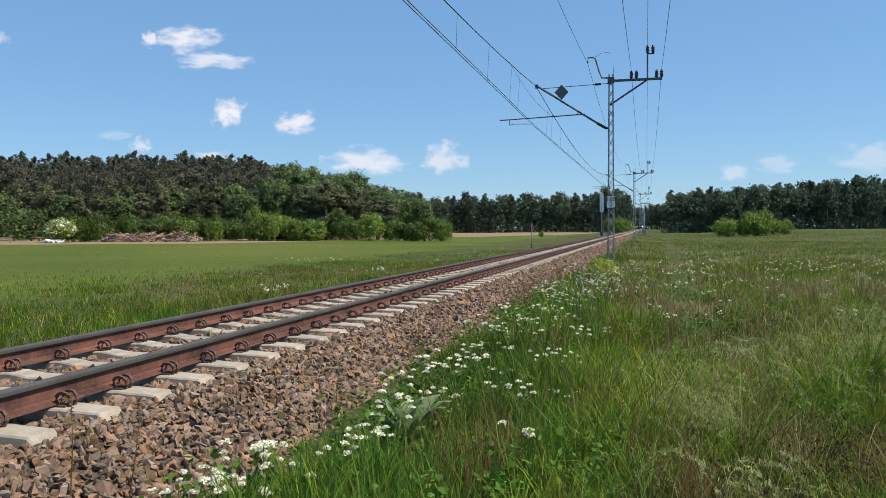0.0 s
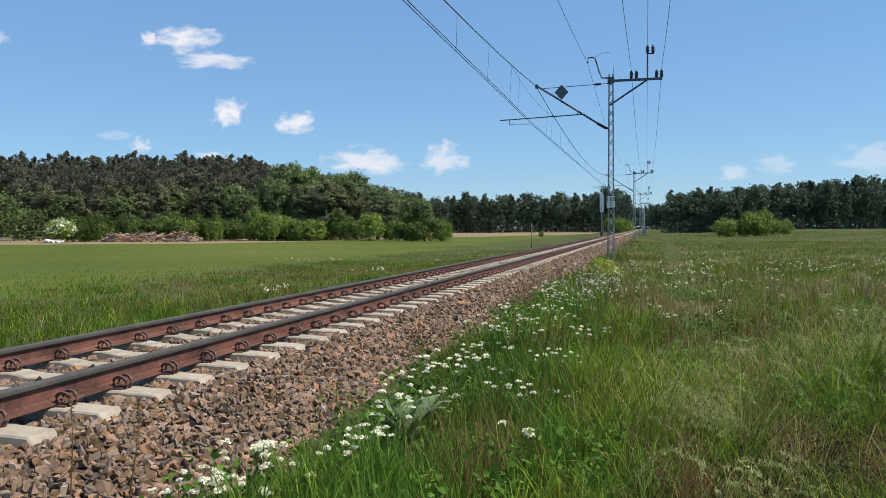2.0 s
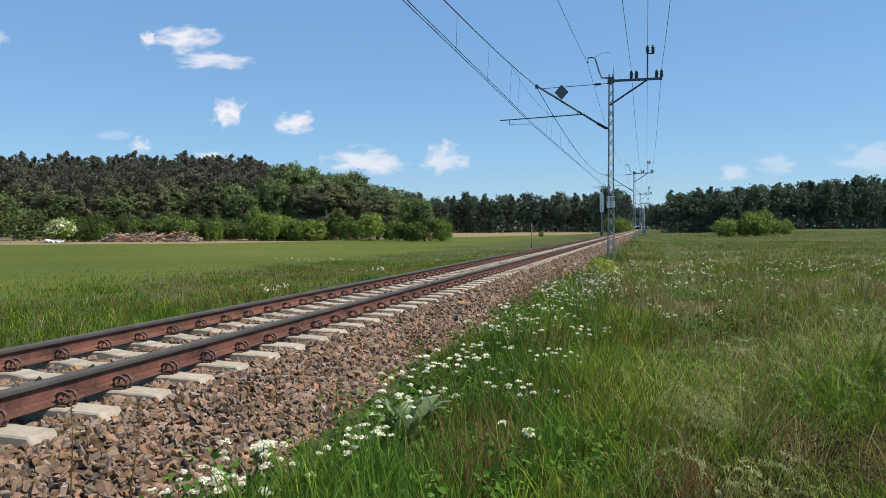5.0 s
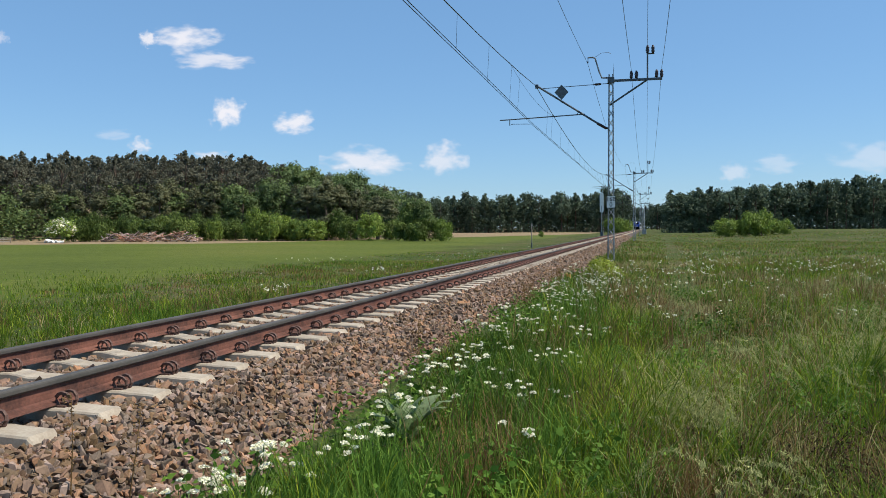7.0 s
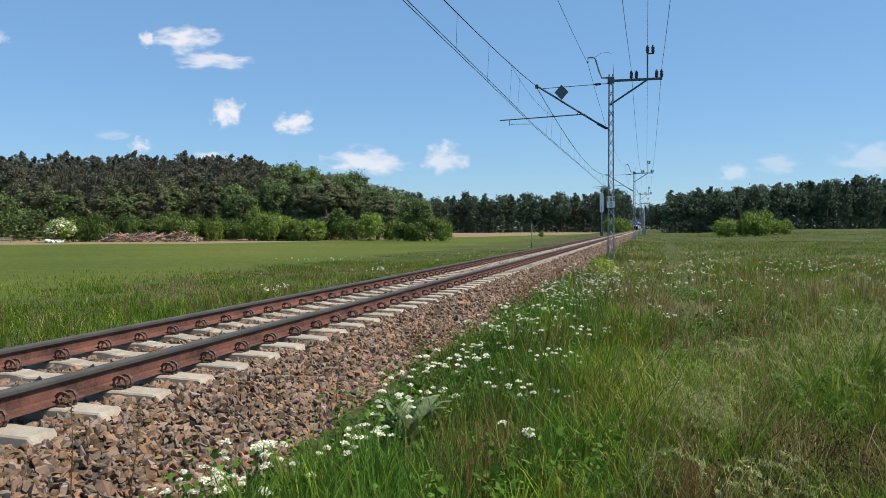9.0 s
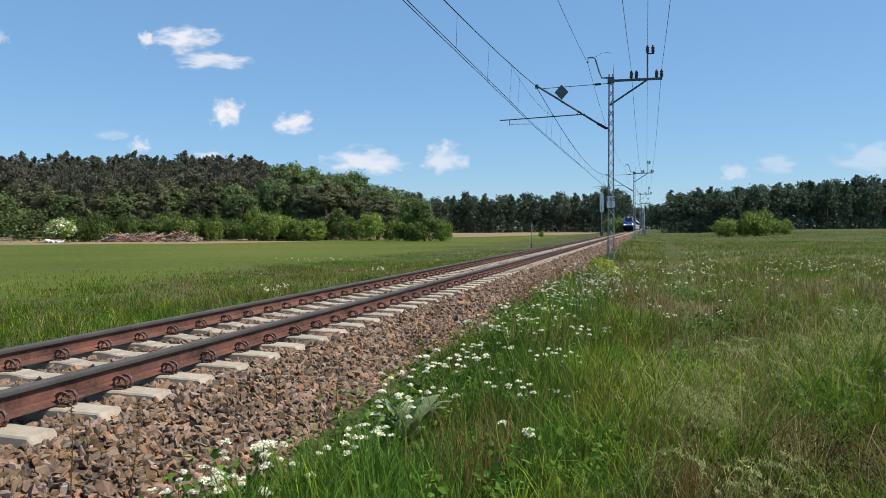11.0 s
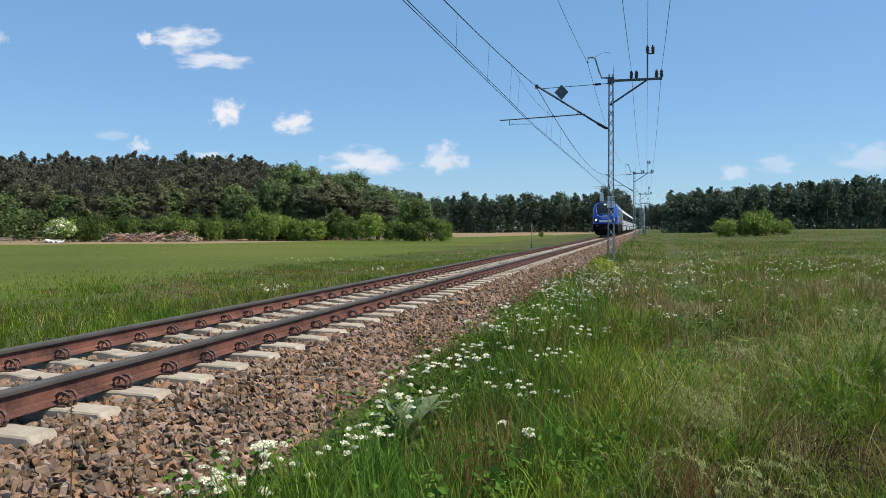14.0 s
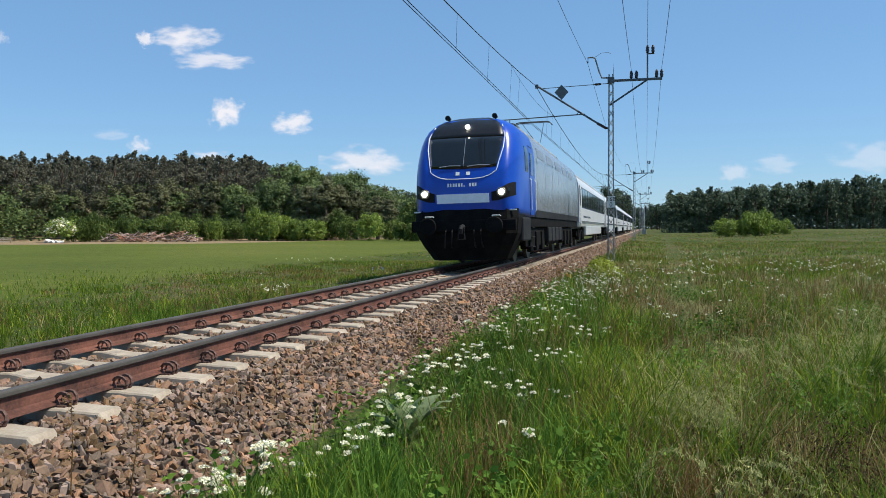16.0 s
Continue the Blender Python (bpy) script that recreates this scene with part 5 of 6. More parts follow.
def sector(n, r0, r1, a0=-0.84, a1=0.38):
    """Random places on the meadow round the eye's corner of it."""
    r = np.sqrt(RNG.uniform(r0 * r0, r1 * r1, n))
    a = RNG.uniform(a0, a1, n)
    return EX + r * np.sin(a), EY + r * np.cos(a), r


def edge_x(y):
    """Where the turf meets the ballast, east of the track."""
    return 2.44 - 0.25 * smooth01(y, 6, 22) + 0.10 * np.sin(y * 1.3) + 0.07 * np.sin(y * 3.1 + 1)


def blades(x, y, h, w, bend, way=None, fine=True):
    """Bent, tapering blades: three triangles each."""
    n = len(x)
    z = ground_z(x, y)
    base = np.stack([x, y, z - 0.02], 1)
    f = RNG.uniform(0, math.tau, n)
    side = np.stack([np.cos(f), np.sin(f), np.zeros(n)], 1) * (w * 0.5)[:, None]
    g = RNG.normal(0.6, 1.5, n) if way is None else way + RNG.normal(0, 0.5, n)
    lean = np.stack([np.cos(g), np.sin(g), np.zeros(n)], 1) * (h * bend * RNG.uniform(0.2, 1.0, n))[:, None]
    up = np.stack([np.zeros(n), np.zeros(n), h], 1)
    b = np.clip(bend * RNG.uniform(0.5, 1.3, n), 0, 1.2)[:, None]
    if not fine:
        p = base + up * (0.55 - 0.1 * b) + lean * 0.3
        v = np.stack([base - side, base + side, p - side * 0.8, p + side * 0.8, base + up * (1 - 0.42 * b) + lean * 1.05], 1).reshape(-1, 3)
        i = np.arange(n)[:, None] * 5
        return v, np.concatenate([i + [0, 1, 3], i + [0, 3, 2], i + [2, 3, 4]])
    rows = []
    for t, wide in ((0.0, 1.0), (0.4, 0.9), (0.74, 0.6)):
        p = base + up * (t - 0.28 * b * t * t) + lean * t * t
        rows += [p - side * wide, p + side * wide]
    tip = base + up * (1 - 0.42 * b) + lean * 1.05
    v = np.stack(rows + [tip], 1).reshape(-1, 3)
    i = np.arange(n)[:, None] * 7
    return v, np.concatenate([i + [0, 1, 3], i + [0, 3, 2], i + [2, 3, 5], i + [2, 5, 4], i + [4, 5, 6]])


def join(sets):
    vs, ts, o = [], [], 0
    for v, t in sets:
        vs.append(v), ts.append(t + o)
        o += len(v)
    return np.concatenate(vs), np.concatenate(ts)


def on_turf(x, y):
    return ((x > edge_x(y)) | (x < -2.45)) & (np.hypot(x - EX, y - EY) > 1.6) & (np.hypot(x - 3.02, y - 0.66) > 0.30)


def build_grass():
    green, broad, straw, seeds = [], [], [], []
    bands = [(2.0, 6.5, 2500, 0.0055, 0.41), (6.5, 11, 1350, 0.0072, 0.43), (11, 20, 480, 0.0105, 0.46), (20, 42, 180, 0.0125, 0.38), (42, 95, 28, 0.024, 0.25), (95, 190, 3.0, 0.05, 0.22), (1.7, 12, 520, 0.011, 0.36)]
    for r0, r1, dens, wid, hgt in bands:
        n = int(dens * 0.61 * (r1 * r1 - r0 * r0))
        k = 14
        cx, cy, r = sector(n // k, r0, r1) if r0 != 1.7 else sector(n // k, r0, r1, 0.38, math.tau - 0.84)
        lush = np.repeat(RNG.uniform(0.40 if r1 < 21 else 0.75, 1.35 if r1 < 21 else 1.1, n // k), k)
        kind = np.repeat(RNG.uniform(0, 1, n // k), k)
        r = np.repeat(r, k)
        way = RNG.uniform(0, math.tau, len(r))
        out = np.abs(RNG.normal(0, 1, len(r))) * (0.035 + 0.0045 * r + 0.012 * np.maximum(r - 15, 0))
        x, y = np.repeat(cx, k) + out * np.cos(way), np.repeat(cy, k) + out * np.sin(way)
        n = len(x)
        keep = on_turf(x, y)
        sown = x < -8.5 - 2.5 * patch_noise(x, y, 0.6, 3.3) - 0.05 * y
        keep &= ~sown | (RNG.uniform(0, 1, n) < 0.7 * smooth01(r, 40, 14))
        keep &= (x > -2) | (r < 60)
        # tufts with gaps between them, a worn wheel track along the line, and a bare, dried-out corner
        tuft = patch_noise(x, y, 3.1, 0.7) * 0.6 + patch_noise(x, y, 7.3, 2.9) * 0.4
        thin = np.where(r < 20, smooth01(tuft, 0.22, 0.52), 1.0)
        bare = np.exp(-((x - 5.85) ** 2 + (y - 0.6) ** 2) / 0.75 ** 2) + 0.8 * np.exp(-((x - 5.8) ** 2 + (y - 2.2) ** 2) / 0.5 ** 2)
        wide = patch_noise(x, y, 0.75, 5.5)
        thin = np.where(r < 20, thin, 0.15 + 0.85 * smooth01(wide, 0.25, 0.6))
        keep &= RNG.uniform(0, 1, n) < (0.30 + 0.70 * thin) * (1 - 0.55 * np.clip(bare, 0, 1)) * (1 - 0.45 * np.exp(-((x - 5.25 - 0.02 * y) / 0.55) ** 2) * smooth01(y, 2.5, 5.0))
        x, y, sown, lush, kind, way = x[keep], y[keep], sown[keep], lush[keep], kind[keep], way[keep]
        n = len(x)
        tall = 0.40 + 0.95 * patch_noise(x, y, 0.9, 1.0)
        tuft = patch_noise(x, y, 3.1, 0.7) * 0.6 + patch_noise(x, y, 7.3, 2.9) * 0.4
        h = hgt * tall * lush * RNG.uniform(0.6, 1.25, n) * (0.55 + 0.85 * smooth01(tuft, 0.25, 0.7) if r1 < 21 else 1.0)
        lane = np.exp(-((x - 5.25 - 0.02 * y) / 0.55) ** 2) * smooth01(y, 2.5, 5.0)
        h = h * (1 - 0.6 * lane)
        h = np.where(sown, 0.17 * RNG.uniform(0.6, 1.2, n), h)
        h = np.where(x > 0, h * (0.42 + 0.58 * smooth01(x - edge_x(y), 0.1, 0.9)), h)
        h = np.where((x < 0) & ~sown, h * 0.5, h)
        w = wid * RNG.uniform(0.6, 1.5, n)
        pick = kind * 0.7 + 0.3 * RNG.uniform(0, 1, n)
        dry = 0.05 + 0.16 * (patch_noise(x, y, 0.55, 4.0) > 0.64) + 0.10 * (patch_noise(x, y, 1.3, 7.0) > 0.6)
        for px, py, rad, more in ((6.5, 4.4, 1.2, 0.12), (9.5, 16.0, 2.0, 0.4)):
            dry = dry + more * np.exp(-((x - px) ** 2 + (y - py) ** 2) / rad ** 2)
        dry = np.where(sown, 0.03, dry) + 0.16 * lane
        dry = np.where((x > 2.3) & (x < 4.5) & (y < 16), dry * 0.35, dry)
        red = 0.03 + 0.24 * (patch_noise(x, y, 0.7, 9.0) > 0.66)
        for px, py, rad, more in ((5.8, 1.6, 0.8, 0.22), (4.85, 0.3, 0.35, 0.4), (4.15, 1.45, 0.28, 0.65), (5.4, 11.5, 1.0, 0.5), (9.0, 15.0, 1.8, 0.45), (3.6, 0.0, 0.35, 0.5), (-4.5, 12.0, 3.0, 0.18), (-6.0, 24.0, 5.0, 0.2)):
            red = red + more * np.exp(-((x - px) ** 2 + (y - py) ** 2) / rad ** 2)
        red = np.where(sown, 0.01, red) + 0.10 * lane
        far_patch = smooth01(r[keep], 9, 18) * (x > 0)
        dry = dry + far_patch * 0.26 * smooth01(patch_noise(x, y, 0.33, 6.1), 0.55, 0.8)
        red = red + far_patch * 0.26 * smooth01(patch_noise(x, y, 0.41, 8.3), 0.55, 0.75)
        a, b = pick < dry, (pick >= dry) & (pick < dry + red)
        c = ~(a | b) & (RNG.uniform(0, 1, n) < 0.25 + 0.45 * smooth01(patch_noise(x, y, 0.6, 2.0), 0.4, 0.75) + 0.38 * ((x > 0) & (x < edge_x(y) + 1.6)) + 0.6 * np.exp(-((x - 5.9) ** 2 + (y - 0.7) ** 2) / 0.8))
        d = ~(a | b | c)
        straw.append(blades(x[a], y[a], h[a] * 1.15, w[a] * 0.75, np.full(a.sum(), 0.75), way[a], r1 < 12))
        seeds.append(blades(x[b], y[b], h[b] * 1.2, w[b] * 0.8, np.full(b.sum(), 0.45), way[b], r1 < 12))
        broad.append(blades(x[c], y[c], h[c] * 0.95, w[c] * 1.25, np.where(x[c] < edge_x(y[c]) + 1.6, 0.45, 0.9), way[c], r1 < 12))
        green.append(blades(x[d], y[d], h[d], w[d], np.full(d.sum(), 0.62), way[d], r1 < 12))
    for name, sets, mat, lab in (("meadow_grass", green, M_GRASS, "tall fresh green meadow grass"), ("broad_grass", broad, M_GRASS_BLUE, "broad-bladed dark green grass"),
                                 ("dry_grass", straw, M_STRAW, "straw-coloured seeding grass"), ("red_grass", seeds, M_SEED, "reddish brown seeding grass")):
        tagged(new(name, mesh_fast(name, *join(sets), mat)), lab + " beside the railway", "grass", kind="stuff")
    # feathery panicles over the grass, nodding to one side
    x, y, r = sector(5200, 2.6, 24)
    much = 0.16 + 0.34 * (patch_noise(x, y, 0.45, 3.0) > 0.5)
    for px, py, rad in ((4.85, 1.4, 0.55), (5.1, -0.2, 0.45), (6.4, 4.4, 1.4), (7.7, 8.0, 1.8)):
        much = much + 0.8 * np.exp(-((x - px) ** 2 + (y - py) ** 2) / rad ** 2)
    keep = on_turf(x, y) & (x > 2.9) & (np.hypot(x - 5.9, y - 0.7) > 1.15) & (RNG.uniform(0, 1, len(x)) < much * np.where(x < 4.3, 0.4, 1.0))
    x, y, r = x[keep], y[keep], r[keep]
    r = np.hypot(x - EX, y - EY)
    h = RNG.uniform(0.45, 0.78, len(x))

    def nodding(x, y, r, h, long, nodes, fluff):
        """Stalks with a plume of hanging spikelets along the bent tip."""
        n = len(x)
        stalk = blades(x, y, h, 0.003 + 0.0004 * r, np.full(n, 0.6), RNG.normal(0.3, 0.7, n))
        pts = stalk[0].reshape(-1, 7, 3)
        tips = pts[:, 6]
        go = tips - (pts[:, 4] + pts[:, 5]) / 2
        go[:, 2] = 0
        go /= np.linalg.norm(go, axis=1)[:, None] + 1e-6
        u = np.linspace(-0.5, 1, nodes)[None, :, None]
        arc = tips[:, None] + go[:, None] * long * u - np.array([0, 0, 1.0]) * long * (0.8 * np.maximum(u, 0) ** 2 + 0.2 * np.minimum(u, 0))
        return join([stalk, leaf_cards(RNG, arc.reshape(-1, 3) - [0, 0, 0.012], 0.020, fluff, 0.008, 2.2, slim=0.30)])

    tagged(new("grass_panicles", mesh_fast("grass_panicles", *nodding(x, y, r, h, 0.09, 10, 2), M_PANICLE)), "pale feathery nodding grass panicles above the meadow", "grass", kind="stuff")
    # tussocks of feathery grass with long silvery plumes
    spots = ((4.72, 1.35, 0.13, 40), (4.78, 1.05, 0.10, 22), (4.95, -0.1, 0.14, 12), (6.3, 4.2, 0.5, 26), (7.0, 5.4, 0.6, 30), (5.5, 3.4, 0.4, 12), (7.8, 8.0, 0.9, 36))
    x = np.concatenate([RNG.normal(px, sd, m) for px, py, sd, m in spots])
    y = np.concatenate([RNG.normal(py, sd, m) for px, py, sd, m in spots])
    plumes = nodding(x, y, np.hypot(x - EX, y - EY), RNG.uniform(0.42, 0.66, len(x)), 0.15, 22, 4)
    tagged(new("feather_grass", mesh_fast("feather_grass", *plumes, M_PLUME)), "tussocks of feathery grass with silvery green plumes", "grass", kind="stuff")
    # last year's dead stalks in the dried-out corner
    x, y = RNG.normal(5.85, 0.6, 650), RNG.normal(0.8, 0.75, 650)
    ok = on_turf(x, y)
    x, y = x[ok], y[ok]
    n = len(x)
    stalk = blades(x, y, RNG.uniform(0.2, 0.5, n), np.full(n, 0.0065), np.full(n, 0.9))
    tips = stalk[0].reshape(-1, 7, 3)[:, 6]
    fl = leaf_cards(RNG, tips - [0, 0, 0.03], 0.022, 6, 0.022, 1.2, slim=0.5)
    tagged(new("dead_stalks", mesh_fast("dead_stalks", *join([stalk, fl]), M_DEAD)), "dark brown dead stalks among the grass", "dead stalks", kind="stuff")
    # leafy herbs along the ballast edge and in the meadow
    x, y, r = sector(9000, 2.2, 22)
    near_edge = np.abs(x - edge_x(y) - 0.35) < 0.5
    keep = on_turf(x, y) & (x > 0) & (near_edge | (patch_noise(x, y, 0.9, 5.0) > 0.68))
    x, y, r = x[keep], y[keep], r[keep]
    c = np.stack([x, y, ground_z(x, y) + RNG.uniform(0.05, 0.34, len(x))], 1)
    tagged(new("herbs", mesh_fast("herbs", *leaf_cards(RNG, c, 0.036, 12, 0.05, 0.5), M_GRASS_BLUE)), "low leafy green herbs at the ballast edge", "herbs", kind="stuff")


build_grass()


def umbel_plant(seed, tall, heads):
    rng = random.Random(seed)
    npr = np.random.default_rng(seed)
    plant = thing("white_umbel_flower", "wild flower with flat white umbels on thin stems", "wildflower", pose(2.6, 0.4, -0.6), "white wildflowers in the meadow")
    stem = bmesh.new()
    tops = []
    for k in range(heads):
        a, r = rng.uniform(0, math.tau), rng.uniform(0.03, 0.17)
        z = tall * rng.uniform(0.72, 1.0)
        tip = (r * math.cos(a), r * math.sin(a), z)
        add_tube(stem, [(0, 0, tall * 0.3), (tip[0] * 0.5, tip[1] * 0.5, tall * 0.62), tip], [0.004, 0.003, 0.002], 4)
        tops.append(tip)
    add_tube(stem, [(0, 0, -0.05), (0, 0, tall * 0.3)], 0.005, 5)
    part("stem", stem, M_STEM, plant)
    for t in tops:
        rad = rng.uniform(0.016, 0.028)
        n = 26
        a, q = npr.uniform(0, math.tau, n), np.sqrt(npr.uniform(0, 1, n)) * rad
        c = np.stack([t[0] + q * np.cos(a), t[1] + q * np.sin(a), t[2] + 0.012 - 16 * q * q], 1)
        v, tri = leaf_cards(npr, c, 0.014, 2, 0.003, 0.3)
        ob = new("flower_head", mesh_fast("flower_head", v, tri, M_PETAL))
        ob.parent = plant
    c = np.stack([npr.normal(0, 0.05, 16), npr.normal(0, 0.05, 16), npr.uniform(0.05, tall * 0.5, 16)], 1)
    ob = new("foliage", mesh_fast("foliage", *leaf_cards(npr, c, 0.05, 2, 0.02), M_GRASS_BLUE))
    ob.parent = plant
    return plant


def build_flowers():
    rng = random.Random(31)
    protos = [umbel_plant(s, t, h) for s, t, h in ((1, 0.34, 5), (2, 0.4, 6), (3, 0.3, 4), (4, 0.45, 5))]
    for i, p in enumerate(protos):
        x, y = 2.85 + 0.1 * i, -0.4 + 0.9 * i
        p.matrix_basis = pose(x, y, float(ground_z(x, y)))
    spots = []
    for cx, cy, sx, sy, n in ((2.55, -1.0, 0.2, 0.25, 9), (2.8, 0.0, 0.2, 0.4, 3), (2.78, 1.9, 0.15, 0.7, 6), (3.05, 3.6, 0.3, 1.0, 8), (3.3, 6.0, 0.4, 1.4, 10), (3.72, 1.45, 0.12, 0.25, 3), (3.9, 0.15, 0.1, 0.1, 1), (3.5, 3.9, 0.3, 0.8, 3),
                              (2.9, 9.5, 0.4, 1.8, 12), (3.3, 12.5, 0.5, 2.0, 14), (5.2, 14, 1.6, 3.0, 6), (7.0, 12, 1.6, 3.0, 8), (3.7, 20, 0.6, 3.0, 10), (8.0, 22, 2.5, 5, 16)):
        for _ in range(n):
            spots.append((rng.gauss(cx, sx), rng.gauss(cy, sy)))
    for i, (x, y) in enumerate(spots):
        if x < edge_x(y) + 0.12:
            x = float(edge_x(y)) + rng.uniform(0.12, 0.42)
        copy_thing(protos[i % 4], pose(x, y, float(ground_z(x, y)), rng.uniform(-8, 8), rng.uniform(-8, 8), rng.uniform(0, 360)))
    # blossoms farther out in the meadow and on the west verge
    sets = []
    for n, cx, cy, sx, sy, hz in ((80, 7.0, 32, 0.9, 5, 0.45), (90, 10.3, 24, 1.6, 2.2, 0.45), (40, 15, 27, 2.0, 2, 0.45), (60, 6.0, 22, 0.8, 3, 0.5), (80, 11, 17, 2.5, 3, 0.48), (170, 3.6, 13, 0.5, 3.0, 0.45), (16, -2.75, 10.6, 0.14, 0.3, 0.38), (14, -2.85, 17.2, 0.2, 0.5, 0.38), (18, -10.4, 30, 0.9, 0.4, 0.3), (40, -5, 34, 1.5, 8, 0.35)):
        x, y = RNG.normal(cx, sx, n), RNG.normal(cy, sy, n)
        ok = on_turf(x, y)
        x, y = x[ok], y[ok]
        c = np.stack([x, y, ground_z(x, y) + hz * RNG.uniform(0.75, 1.1, len(x))], 1)
        sets.append(leaf_cards(RNG, c, 0.020, 7, 0.018, 0.25))
    tagged(new("meadow_blossom", mesh_fast("meadow_blossom", *join(sets), M_PETAL)), "scattered small white blossoms in the meadow grass", "wildflowers", kind="stuff")


build_flowers()


def build_burdock():
    rng = random.Random(4)
    x, y = 3.02, 0.72
    plant = thing("mullein_plant", "rosette of large pale downy leaves at the ballast edge", "plant", pose(x, y, float(ground_z(x, y))))
    for k in range(17):
        L, W = rng.uniform(0.32, 0.50), rng.uniform(0.034, 0.058)
        bm = bmesh.new()
        rows = []
        for i in range(9):
            u = i / 8
            w = W * math.sin(math.pi * min(1, 0.12 + u * 0.88)) ** 0.8
            r, z = L * u * (1 - 0.25 * u), L * (0.95 * u - 0.55 * u * u)
            rows.append([bm.verts.new((r, s * w, z + 0.18 * abs(s) * w + 0.006 * math.sin(u * 20 + s))) for s in (-1, -0.5, 0, 0.5, 1)])
        for a, b in zip(rows, rows[1:]):
            for j in range(4):
                bm.faces.new((a[j], a[j + 1], b[j + 1], b[j]))
        bmesh.ops.solidify(bm, geom=bm.faces[:], thickness=0.003)
        part("leaf", bm, M_BURDOCK, plant, at=pose(0, 0, rng.uniform(0.02, 0.12), 0, rng.uniform(-48, 5), k * 24 + rng.uniform(-12, 12)), smooth=True)


build_burdock()


def build_weeds():
    rng = random.Random(14)
    proto = thing("dock_plant", "dry reddish-brown dock stalk with seed clusters", "weed", pose(1.75, -1.05, float(bed_z(np.array(1.75)))), "dry dock stalks")
    part("stalk", tube([(0, 0, -0.05), (0.02, 0, 0.25), (0.0, 0.02, 0.5)], [0.004, 0.003, 0.002], 5), M_SEED, proto)
    npr = np.random.default_rng(6)
    c = np.stack([npr.normal(0, 0.02, 40), npr.normal(0, 0.02, 40), npr.uniform(0.12, 0.5, 40)], 1)
    ob = tagged(new("seed_head", mesh_fast("seed_head", *leaf_cards(npr, c, 0.013, 3, 0.010), M_SEED)), kind="stuff")
    ob.parent = proto
    spots = [(1.95, -0.85), (2.3, 1.25), (2.25, 3.6), (2.2, 4.0)] + [(rng.uniform(2.2, 2.6), rng.uniform(9, 20)) for _ in range(36)]
    for x, y in spots:
        copy_thing(proto, pose(x, y, float(max(bed_z(np.array(x)), ground_z(x, y))), rng.uniform(-6, 6), rng.uniform(-6, 6), rng.uniform(0, 360)))
    shrub = tree_proto("young_shrub", "low yellow-green sapling shrub by the mast", "shrub", 71, 0.5, 1.2, 0.0, 0.055, 1500, M_LEAF_Y, pose(3.35, 20.5, float(ground_z(3.35, 20.5))), "", "shrub")
    for x, y, s in ((3.15, 22.0, 0.8), (3.7, 18.8, 0.8), (3.0, 26.0, 0.9)):
        ob = copy_thing(shrub, pose(x, y, float(ground_z(x, y)), 0, 0, rng.uniform(0, 360)))
        ob.scale = (s, s, s)


M_LEAF_Y = material("yellow_green_leaves", (0.258, 0.318, 0.034), 0.55, vary=0.3, scale=0.9, fine=4.0, bump=0, island=0.3, through_light=0.4, spec=0.3)
build_weeds()

# ---------------------------------------------------------------- loose ballast stones


def stone_shape():
    """A crushed stone: the hull of ten points thrown on a flattened ball, sharp-edged."""
    pts = RNG.normal(0, 1, (10, 3))
    pts /= np.linalg.norm(pts, axis=1)[:, None]
    pts *= np.array([1.4, 1.0, 0.72]) * RNG.uniform(0.8, 1.15, (1, 3)) * RNG.uniform(0.82, 1.08, (10, 1))
    bm = bmesh.new()
    for p in pts:
        bm.verts.new(p)
    bmesh.ops.convex_hull(bm, input=bm.verts[:])
    bmesh.ops.triangulate(bm, faces=bm.faces[:])
    bm.verts.index_update()
    v = np.array([tuple(q.co) for q in bm.verts])
    f = np.array([[q.index for q in g.verts] for g in bm.faces])
    bm.free()
    return v, f


STONE_SHAPES = [sh for sh in (stone_shape() for _ in range(60)) if sh[0].shape == (10, 3) and sh[1].shape == (16, 3)][:20]


def free_of_sleeper(x, y, size):
    d = np.abs((y / SPACING + 0.5) % 1.0 - 0.5) * SPACING
    return (np.abs(x) > 1.25 + size) | (d > 0.115 + size)


def stones(x, y, size):
    n = len(x)
    which = RNG.integers(0, len(STONE_SHAPES), n)
    shape = np.array([sh[0] for sh in STONE_SHAPES])[which]
    q = RNG.normal(0, 1, (n, 4))
    q /= np.linalg.norm(q, axis=1)[:, None]
    w, i, j, k = q.T
    rot = np.stack([1 - 2 * (j * j + k * k), 2 * (i * j - k * w), 2 * (i * k + j * w), 2 * (i * j + k * w), 1 - 2 * (i * i + k * k), 2 * (j * k - i * w),
                    2 * (i * k - j * w), 2 * (j * k + i * w), 1 - 2 * (i * i + j * j)], 1).reshape(n, 3, 3)
    v = np.einsum("nij,nkj->nki", rot, shape) * size[:, None, None]
    z = bed_z(x) + RNG.uniform(-0.034, 0.022, n) - 0.5 * np.maximum(size - 0.035, 0) - 0.03 * (np.abs(np.abs(x) - RAIL_X) < 0.11)
    v = v + np.stack([x, y, z], 1)[:, None]
    t = np.array([sh[1] for sh in STONE_SHAPES])[which] + (np.arange(n) * 10)[:, None, None]
    return v.reshape(-1, 3), t.reshape(-1, 3)


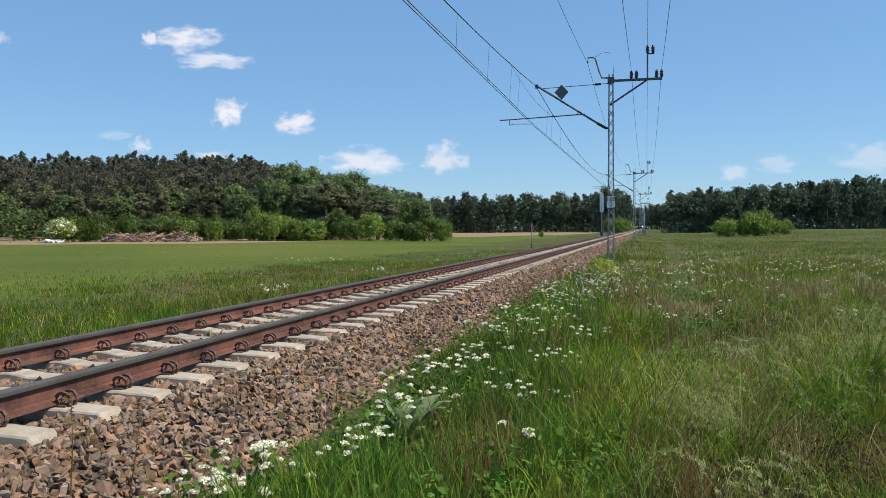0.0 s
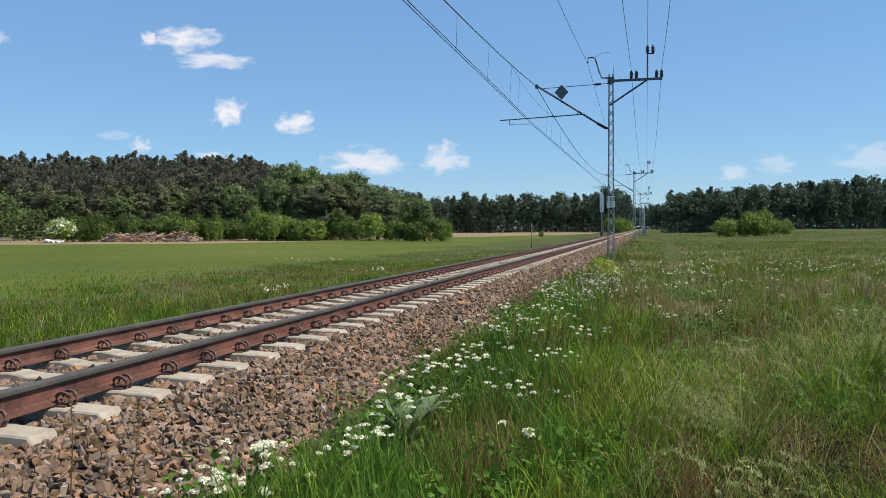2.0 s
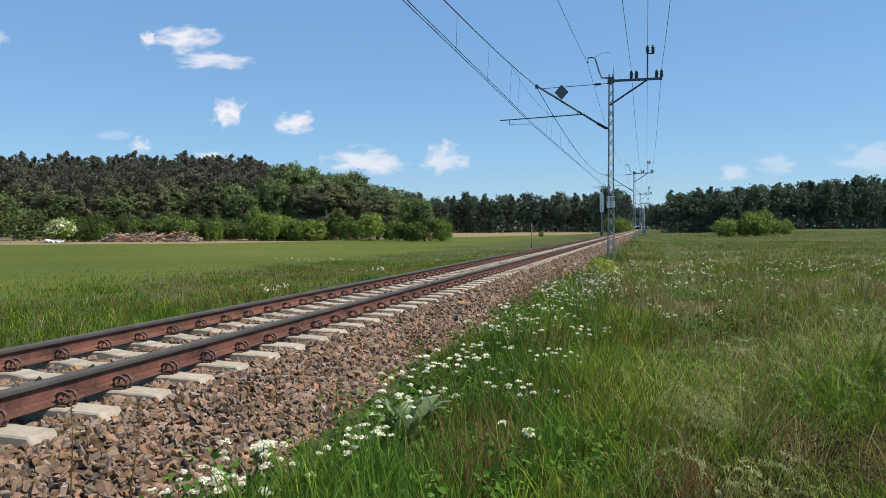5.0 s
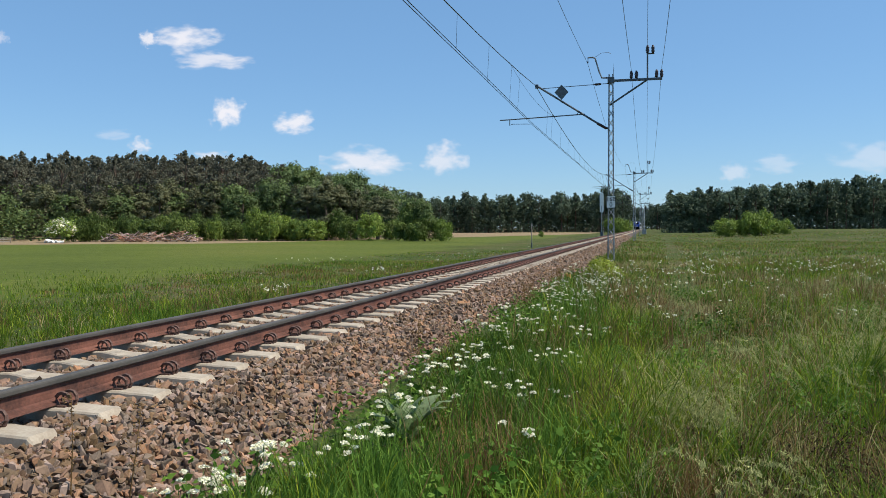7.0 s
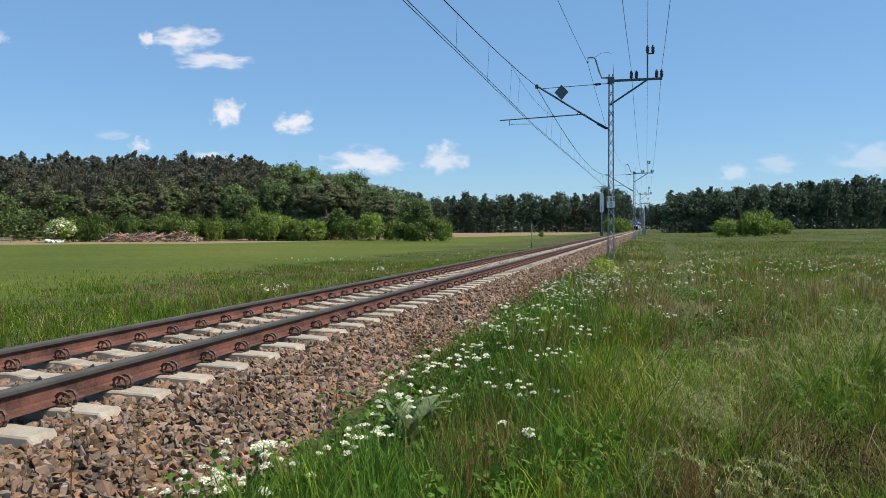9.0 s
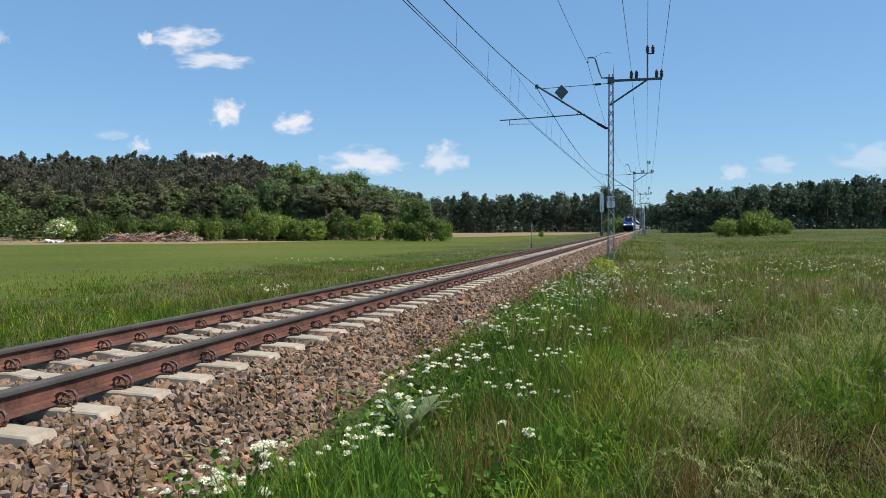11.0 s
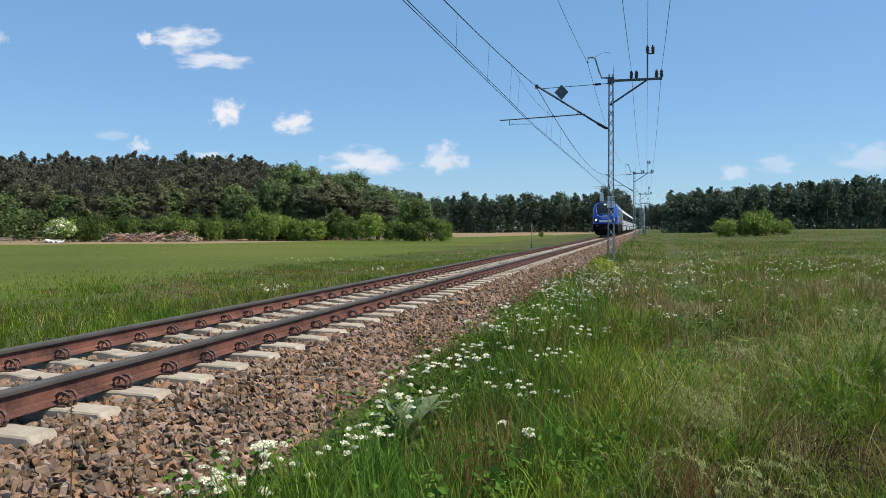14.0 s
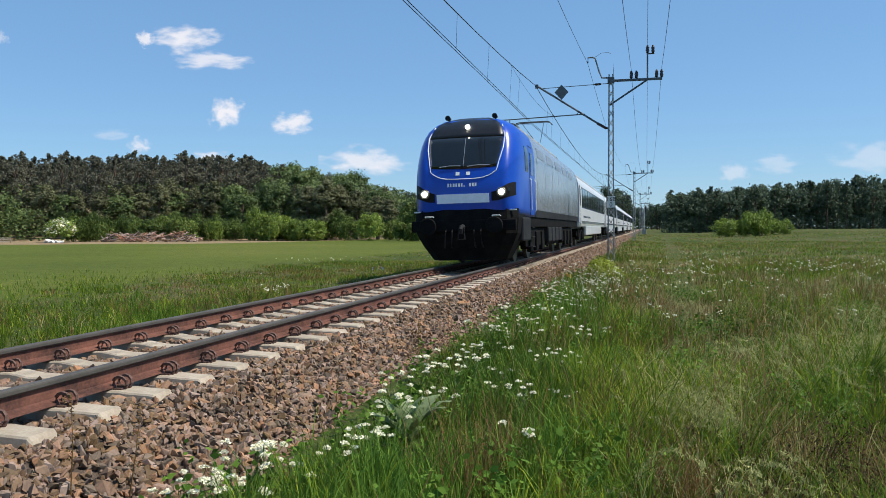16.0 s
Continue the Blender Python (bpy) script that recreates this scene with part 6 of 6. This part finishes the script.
def build_stones():
    sets = []
    for x0, x1, y0, y1, dens, mean in ((0.62, 2.7, -3.2, 7, 950, 0.031), (0.62, 2.7, -10, -3.2, 120, 0.05), (-2.7, 0.62, -10, -3.2, 80, 0.04), (0.62, 2.7, 7, 18, 400, 0.040), (0.9, 2.6, 18, 45, 170, 0.052), (1.0, 2.5, 45, 130, 40, 0.09), (-0.6, 0.6, 20, 70, 40, 0.06),
                                       (-0.62, 0.62, -3.2, 8, 460, 0.036), (-0.62, 0.62, 8, 20, 200, 0.043), (-2.4, -0.62, -3.2, 10, 170, 0.042)):
        n = int(dens * (x1 - x0) * (y1 - y0))
        x, y = RNG.uniform(x0, x1, n), RNG.uniform(y0, y1, n)
        ok = free_of_sleeper(x, y, mean)
        x, y = x[ok], y[ok]
        sets.append(stones(x, y, mean * np.exp(RNG.normal(0, 0.28, len(x)))))
    ob = new("ballast_stones", mesh_fast("ballast_stones", *join(sets), M_STONE))
    ob.data.shade_flat()
    tagged(ob, "brown and grey crushed ballast stones, joined", kind="stuff")
    ob.parent = BALLAST
    # the nearest ones lie loose on top
    meshes = [mesh_fast("stone", *sh, M_STONE_ONE) for sh in STONE_SHAPES]
    for me in meshes:
        me.shade_flat()
    rng = random.Random(3)
    made = 0
    while made < 300:
        x, y = rng.uniform(1.3, 2.35), rng.uniform(-1.6, 2.2)
        s = rng.uniform(0.022, 0.042)
        ob = new("stone", meshes[made % len(meshes)])
        ob.parent = BALLAST
        ob.matrix_basis = pose(x, y, float(bed_z(np.array(x))) + 0.022, rng.uniform(0, 360), rng.uniform(0, 360), rng.uniform(0, 360)) @ Matrix.Diagonal((s, s, s, 1))
        made += 1


build_stones()

# ---------------------------------------------------------------- what moves


def motions():
    rows = [(0, 722), (3, 588), (6.5, 434), (9, 312), (12, 174.2), (13, 131.6), (14, 90.7), (15, 52.1), (16, 15.95)]
    walk(LOCO, [(t, TRACK @ pose(0, y, 0)) for t, y in rows])
    for k, coach in enumerate(COACHES):
        walk(coach, [(t, TRACK @ pose(0, y + LOCO_L + 0.3 + k * 26.5, 0)) for t, y in rows])
    for cloud, a, b in CLOUDS:
        walk(cloud, [(0, a), (16, b)])


motions()
